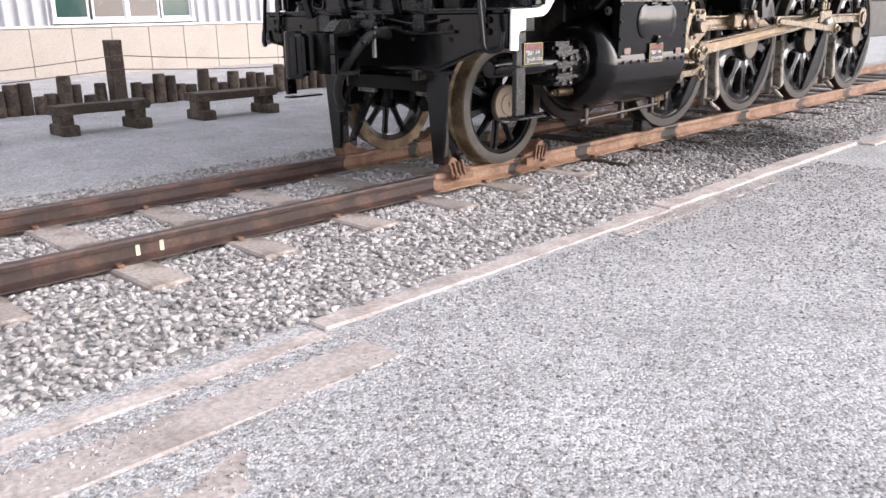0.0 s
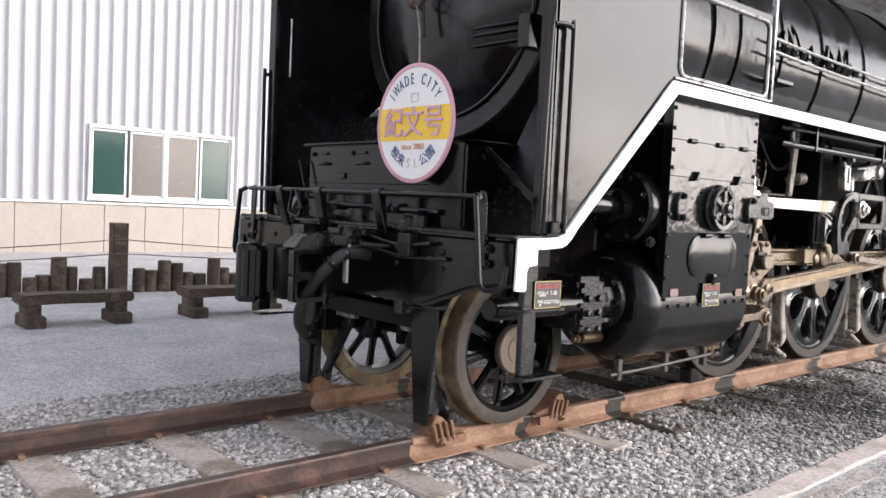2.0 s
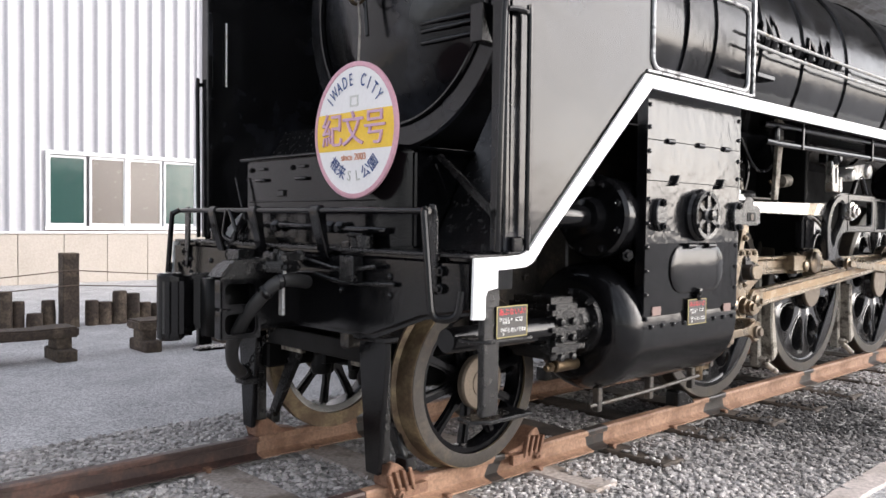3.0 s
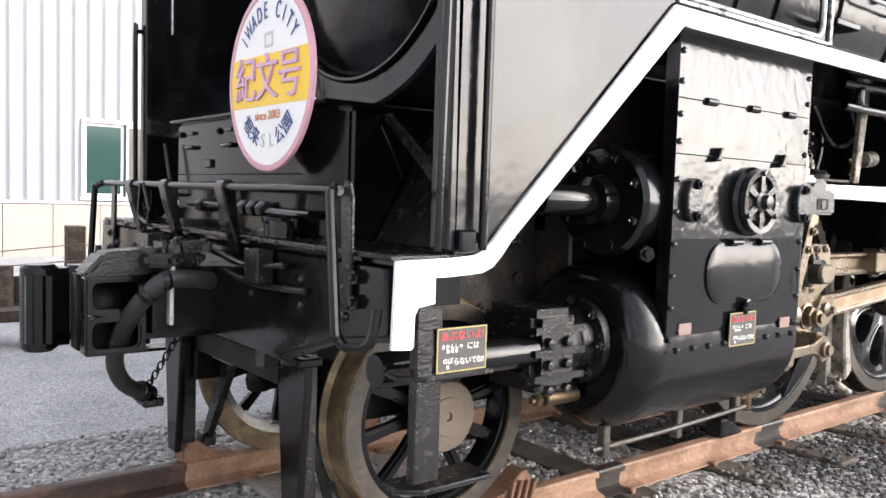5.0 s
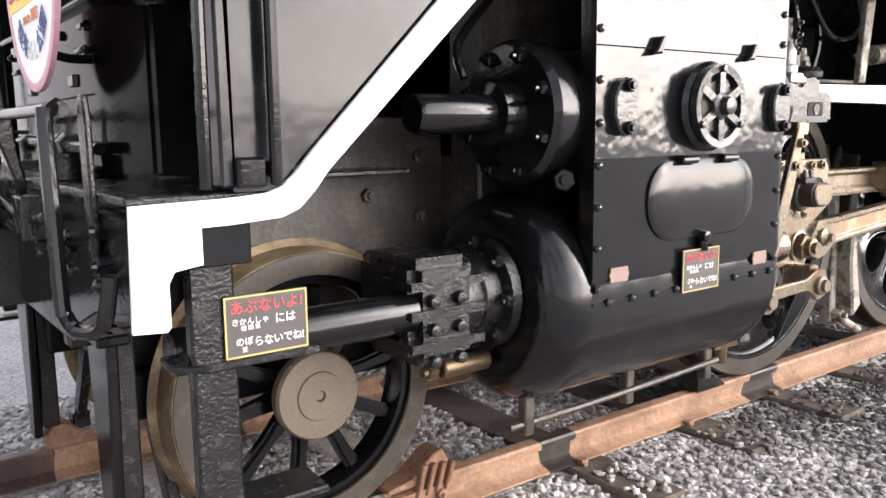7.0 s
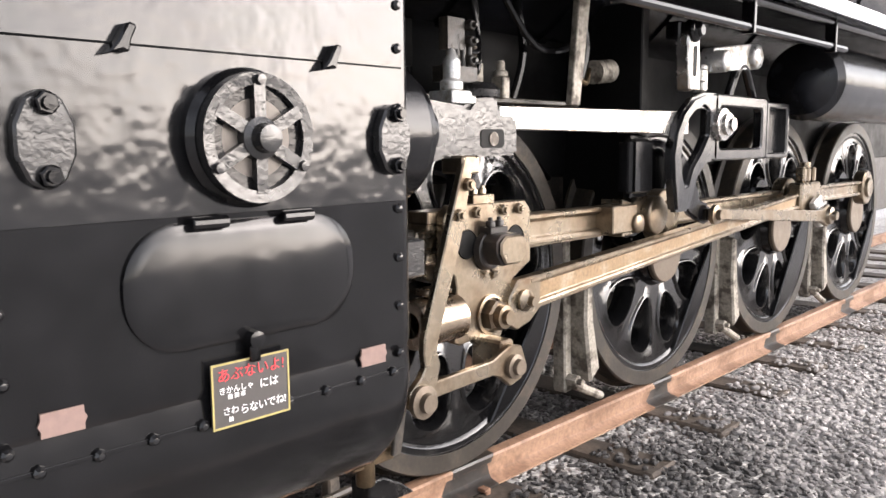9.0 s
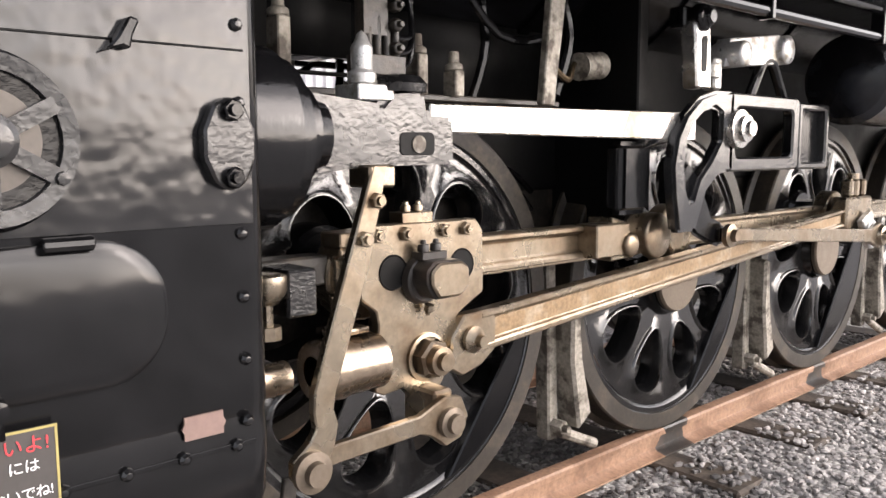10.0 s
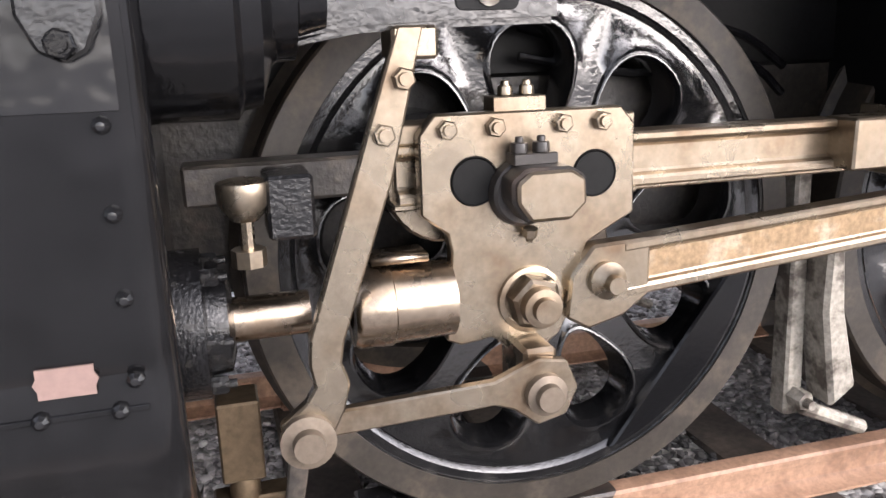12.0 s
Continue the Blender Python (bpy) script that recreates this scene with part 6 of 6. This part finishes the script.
    part("hanger_bar", bev(prism(new_bm(), [(2.86, 1.9), (2.92, 1.9), (2.99, 2.36), (2.91, 2.36)], "y", *yy(0.8, 0.83)), 0.004), GREASE, loco)
    part("spring_pipe", tube(new_bm(), [(3.05, s * 0.7, 2.05), (3.12, s * 0.72, 2.0), (3.18, s * 0.7, 2.06), (3.24, s * 0.72, 2.02)], 0.012, 8, 4), BRASS, loco)
    # pipes and hoses in the dark behind the gear
    for pts, r in (([(2.55, 0.72, 2.32), (2.75, 0.74, 2.12), (3.0, 0.74, 2.15), (3.1, 0.72, 2.34)], 0.014), ([(2.45, 0.48, 1.72), (2.7, 0.5, 1.66), (3.0, 0.5, 1.7), (3.2, 0.48, 1.6)], 0.012),
                   ([(2.45, 0.48, 1.65), (2.75, 0.5, 1.6), (3.05, 0.5, 1.62), (3.2, 0.48, 1.53)], 0.012), ([(2.7, 0.66, 1.9), (2.75, 0.68, 2.1), (2.72, 0.66, 2.34)], 0.016), ([(3.1, 0.68, 1.95), (3.15, 0.7, 2.15), (3.1, 0.68, 2.34)], 0.02)):
        part("hidden_pipe", tube(new_bm(), [(a, s * b, c) for a, b, c in pts], r, 8, 4), BLACK, loco)
    part("spring_case", lathe(new_bm(), [(0, 0), (0, 0.05), (0.02, 0.04), (0.04, 0.05), (0.06, 0.04), (0.08, 0.05), (0.1, 0.04), (0.12, 0.05), (0.12, 0)], (3.18, s * 0.72, 2.05), (1, 0, 0.1), 16), GREASE, loco)
    # brake hangers between the drivers
    for k, x in enumerate(DRIVERS[1:]):
        c = x - 0.78
        h = part("brake_hanger", bev(prism(new_bm(), [(c - 0.01, 0.62), (c + 0.05, 0.62), (c + 0.02, 1.35), (c - 0.03, 1.35)], "y", *yy(0.5, 0.57)), 0.008), GREASE, loco, "dirty grey brake hanger")
        part("brake_shoe", bev(prism(new_bm(), [(c + 0.08, 0.66), (c + 0.16, 0.72), (c + 0.1, 0.95), (c + 0.075, 1.2), (c + 0.03, 1.2), (c + 0.03, 0.95)], "y", *yy(0.54, 0.65)), 0.012), GREASE, h)
        part("brake_pin", nut(new_bm(), (c + 0.02, s * 0.57, 0.68), (0, s, 0), 0.03, 0.05), GREASE, h)
        part("brake_rod", rod(new_bm(), (c + 0.02, s * 0.6, 0.66), (c + 0.24, s * 0.6, 0.56), 0.022, 10), GREASE, h)
    bm = tube(new_bm(), [(0.55, s * 0.95, 0.775), (1.0, s * 0.97, 0.79), (1.6, s * 0.97, 0.81)], 0.012, 8, 3)
    part("drain_pipe", bm, TYRE, loco, "thin drain pipe under the cylinder")
    for x in (0.62, 1.1, 1.55):
        part("drain_elbow", bev(box(new_bm(), x - 0.02, x + 0.02, s * 0.95 - 0.02, s * 0.95 + 0.02, 0.74, 0.87), 0.005), GRIME, loco)

# ---- signs, chocks, blocks ----
RED = material("red_letter_paint", (0.62, 0.05, 0.06), 0.5, vary=0.05, bump=0)
LETTER_WHITE = material("white_letter_paint", (0.78, 0.78, 0.76), 0.5, vary=0.03, bump=0)
SIGN_BACK = material("dark_grey_sign_face", (0.05, 0.045, 0.042), 0.5, vary=0.08, bump=0.05)
SIGN_EDGE = material("yellow_sign_edge", (0.34, 0.28, 0.1), 0.5, vary=0.08, bump=0.05)
def warning_sign(x0, x1, z0, z1, y, tilt, word):
    sign = thing("warning_sign", ((x0 + x1) / 2, y, z0), "small dark warning sign with red and white lettering", "sign", "warning signs on the locomotive")
    w, h = x1 - x0, z1 - z0
    back = part("sign_plate", bev(box(new_bm(), x0, x1, y - 0.003, y + 0.003, z0, z1), 0.001), SIGN_BACK, sign)
    edge = pierced(new_bm(), [(x0, z0), (x1, z0), (x1, z1), (x0, z1)], [(x0 + 0.004, z0 + 0.004), (x1 - 0.004, z0 + 0.004), (x1 - 0.004, z1 - 0.004), (x0 + 0.004, z1 - 0.004)], "y", y - 0.0042, y - 0.001)
    part("border", edge, SIGN_EDGE, sign, "thin yellow border")
    cx = (x0 + x1) / 2
    def line(text, dx, dz, size, mat, space=1.0):
        m = Matrix.Translation((cx + dx * w, y - 0.0045, z0 + dz * h)) @ Matrix.Rotation(radians(90), 4, "X")
        lettering("lettering", text, size, m, mat, sign, depth=0.0006, space=space)
    line("あぶないよ!", 0, 0.80, 0.031, RED)
    line("きかんしゃ", -0.2, 0.575, 0.0165, LETTER_WHITE)
    line("機 関 車", -0.2, 0.47, 0.012, LETTER_WHITE)
    line("には", 0.22, 0.55, 0.024, LETTER_WHITE)
    line(word[0], -0.28, 0.25, 0.019, LETTER_WHITE)
    line(word[1], -0.28, 0.12, 0.012, LETTER_WHITE)
    line("らないでね!", 0.14, 0.22, 0.023, LETTER_WHITE, 0.9)
    sign.rotation_euler = (0, tilt, 0)
warning_sign(-0.469, -0.284, 1.2495, 1.378, -1.24, 0.0, ("のぼ", "登"))
warning_sign(1.05, 1.238, 1.182, 1.318, -1.208, 0.0, ("さわ", "触"))

# round head board hung from the smokebox hand wheel
HX, HY, HZ = -0.63, -0.515, 2.12
board = thing("head_board", (HX, HY, HZ - 0.31), "round white head board with a pink rim, yellow band and lettering", "sign")
PINK_RIM = material("pink_rim_paint", (0.62, 0.34, 0.4), 0.5, vary=0.08, bump=0.05)
FACE = material("white_board_paint", (0.8, 0.79, 0.78), 0.45, vary=0.03, bump=0.05)
YELLOW = material("yellow_band_paint", (0.85, 0.56, 0.04), 0.45, vary=0.04, bump=0.05)
BLUE = material("dark_blue_letter_paint", (0.03, 0.07, 0.22), 0.5, vary=0.04, bump=0)
LILAC = material("lilac_letter_paint", (0.58, 0.36, 0.5), 0.5, vary=0.04, bump=0)
ORANGE = material("orange_letter_paint", (0.62, 0.24, 0.1), 0.5, vary=0.04, bump=0)
GREY_L = material("pale_grey_letter_paint", (0.6, 0.6, 0.56), 0.5, vary=0.04, bump=0)
R = 0.305
part("rim", lathe(new_bm(), [(0.0, 0.0), (0.0, R), (-0.012, R), (-0.014, R - 0.004), (-0.014, R - 0.02), (-0.008, R - 0.022), (-0.008, 0)], (HX, HY, HZ), (1, 0, 0), 64), PINK_RIM, board, "pink rim")
part("face", lathe(new_bm(), [(-0.0085, 0), (-0.0105, 0), (-0.0105, R - 0.0215), (-0.0085, R - 0.0215)], (HX, HY, HZ), (1, 0, 0), 64), FACE, board)
band = []
hb = 0.085
ru = R - 0.022
for a0, a1 in ((math.asin(-hb / ru), math.asin(hb / ru)), (math.pi - math.asin(hb / ru), math.pi + math.asin(hb / ru))):
    band += [(HY + ru * math.cos(a0 + (a1 - a0) * k / 8), HZ - 0.002 + ru * math.sin(a0 + (a1 - a0) * k / 8)) for k in range(9)]
part("yellow_band", prism(new_bm(), band, "x", HX - 0.0125, HX - 0.009), YELLOW, board, "yellow band")
FACING = Matrix.Rotation(radians(-90), 4, "Z") @ Matrix.Rotation(radians(90), 4, "X")
def on_board(text, dy, dz, size, mat, turn=0.0, out=0.0135, depth=0.0008, space=1.0, narrow=1.0):
    m = Matrix.Translation((HX - out, HY - dy, HZ + dz)) @ FACING @ Matrix.Rotation(turn, 4, "Z") @ Matrix.Diagonal((narrow, 1, 1, 1))
    lettering("lettering", text, size, m, mat, board, depth=depth, space=space)
for k, ch in enumerate("IWADE CITY"):
    if ch != " ":
        a = radians(52 - 104 * k / 9)
        on_board(ch, -0.225 * math.sin(a), 0.225 * math.cos(a), 0.08, BLUE, a, narrow=0.62)
on_board("紀文号", 0, -0.005, 0.165, LILAC, 0, 0.0165, 0.004, 0.92)
on_board("since 2003", 0, -0.12, 0.043, ORANGE)
for k, (ch, mat) in enumerate((("根", BLUE), ("来", BLUE), ("S", GREY_L), ("L", GREY_L), ("公", BLUE), ("園", BLUE))):
    a = radians(-42 + 84 * k / 5)
    on_board(ch, 0.215 * math.sin(a), -0.215 * math.cos(a) + 0.008, 0.066, mat, a)
emblem = pierced(new_bm(), [(HY - 0.03, HZ + 0.105), (HY + 0.03, HZ + 0.105), (HY + 0.03, HZ + 0.155), (HY - 0.03, HZ + 0.155)], [(HY - 0.022, HZ + 0.113), (HY + 0.022, HZ + 0.113), (HY + 0.022, HZ + 0.147), (HY - 0.022, HZ + 0.147)], "x", HX - 0.013, HX - 0.0105)
part("emblem", emblem, GREY_L, board)
part("hanging_wire", tube(new_bm(), [(HX + 0.01, HY, HZ + R - 0.02), (-0.42, -0.26, 2.66), (-0.235, 0.0, CZ - 0.085)], 0.006, 6, 4), GREASE, board)
part("stay", bent(new_bm(), [(-0.505, HY, 1.9), (-0.57, HY, 1.9), (HX + 0.005, HY, HZ - 0.2)], 0.012), BLACK, board)

# cast chocks either side of the leading wheel, block under the first driver
def chock(x, flip, s):
    c = thing("wheel_chock", (x, s * 0.575, RT), "rusted cast iron wheel chock clamped on the rail", "chock", "wheel chocks")
    f = -1 if flip else 1
    bm = prism(new_bm(), [(x + f * 0.16, RT), (x - f * 0.1, RT), (x - f * 0.1, RT + 0.012), (x + f * 0.0, RT + 0.03), (x + f * 0.09, RT + 0.1), (x + f * 0.13, RT + 0.11), (x + f * 0.16, RT + 0.05)], "y", s * 0.575 - 0.05, s * 0.575 + 0.05)
    part("wedge", bev(bm, 0.006), OXIDE, c)
    for k in range(4):
        a = x + f * (0.0 + 0.04 * k)
        part("rib", bev(prism(new_bm(), [(a, RT - 0.03), (a + f * 0.018, RT - 0.03), (a + f * 0.05, RT + 0.08 - 0.005 * k), (a + f * 0.03, RT + 0.08 - 0.005 * k)], "y", *sorted((s * 0.575 + s * 0.045, s * 0.575 + s * 0.075))), 0.004), OXIDE, c)
    bm = box(new_bm(), x + f * 0.02 - 0.1, x + f * 0.02 + 0.1, *sorted((s * 0.61, s * 0.64)), RT - 0.06, RT - 0.01)
    nut(bm, (x + f * 0.1, s * 0.64, RT - 0.035), (0, s, 0), 0.02, 0.025)
    part("clamp", bev(bm, 0.004), OXIDE, c)
for s in (-1, 1):
    chock(-0.36, True, s)
    chock(0.4, False, s)
for s in (-1, 1):
    b = thing("wheel_block", (2.1, s * 0.57, RT), "black painted block wedged on the rail", "block", "wheel blocks")
    bm = prism(new_bm(), [(1.98, RT), (2.2, RT), (2.14, RT + 0.05), (2.05, RT + 0.1), (1.98, RT + 0.1)], "y", s * 0.57 - 0.05, s * 0.57 + 0.05)
    part("wedge", bev(bm, 0.006), ROUGH_BLACK, b)
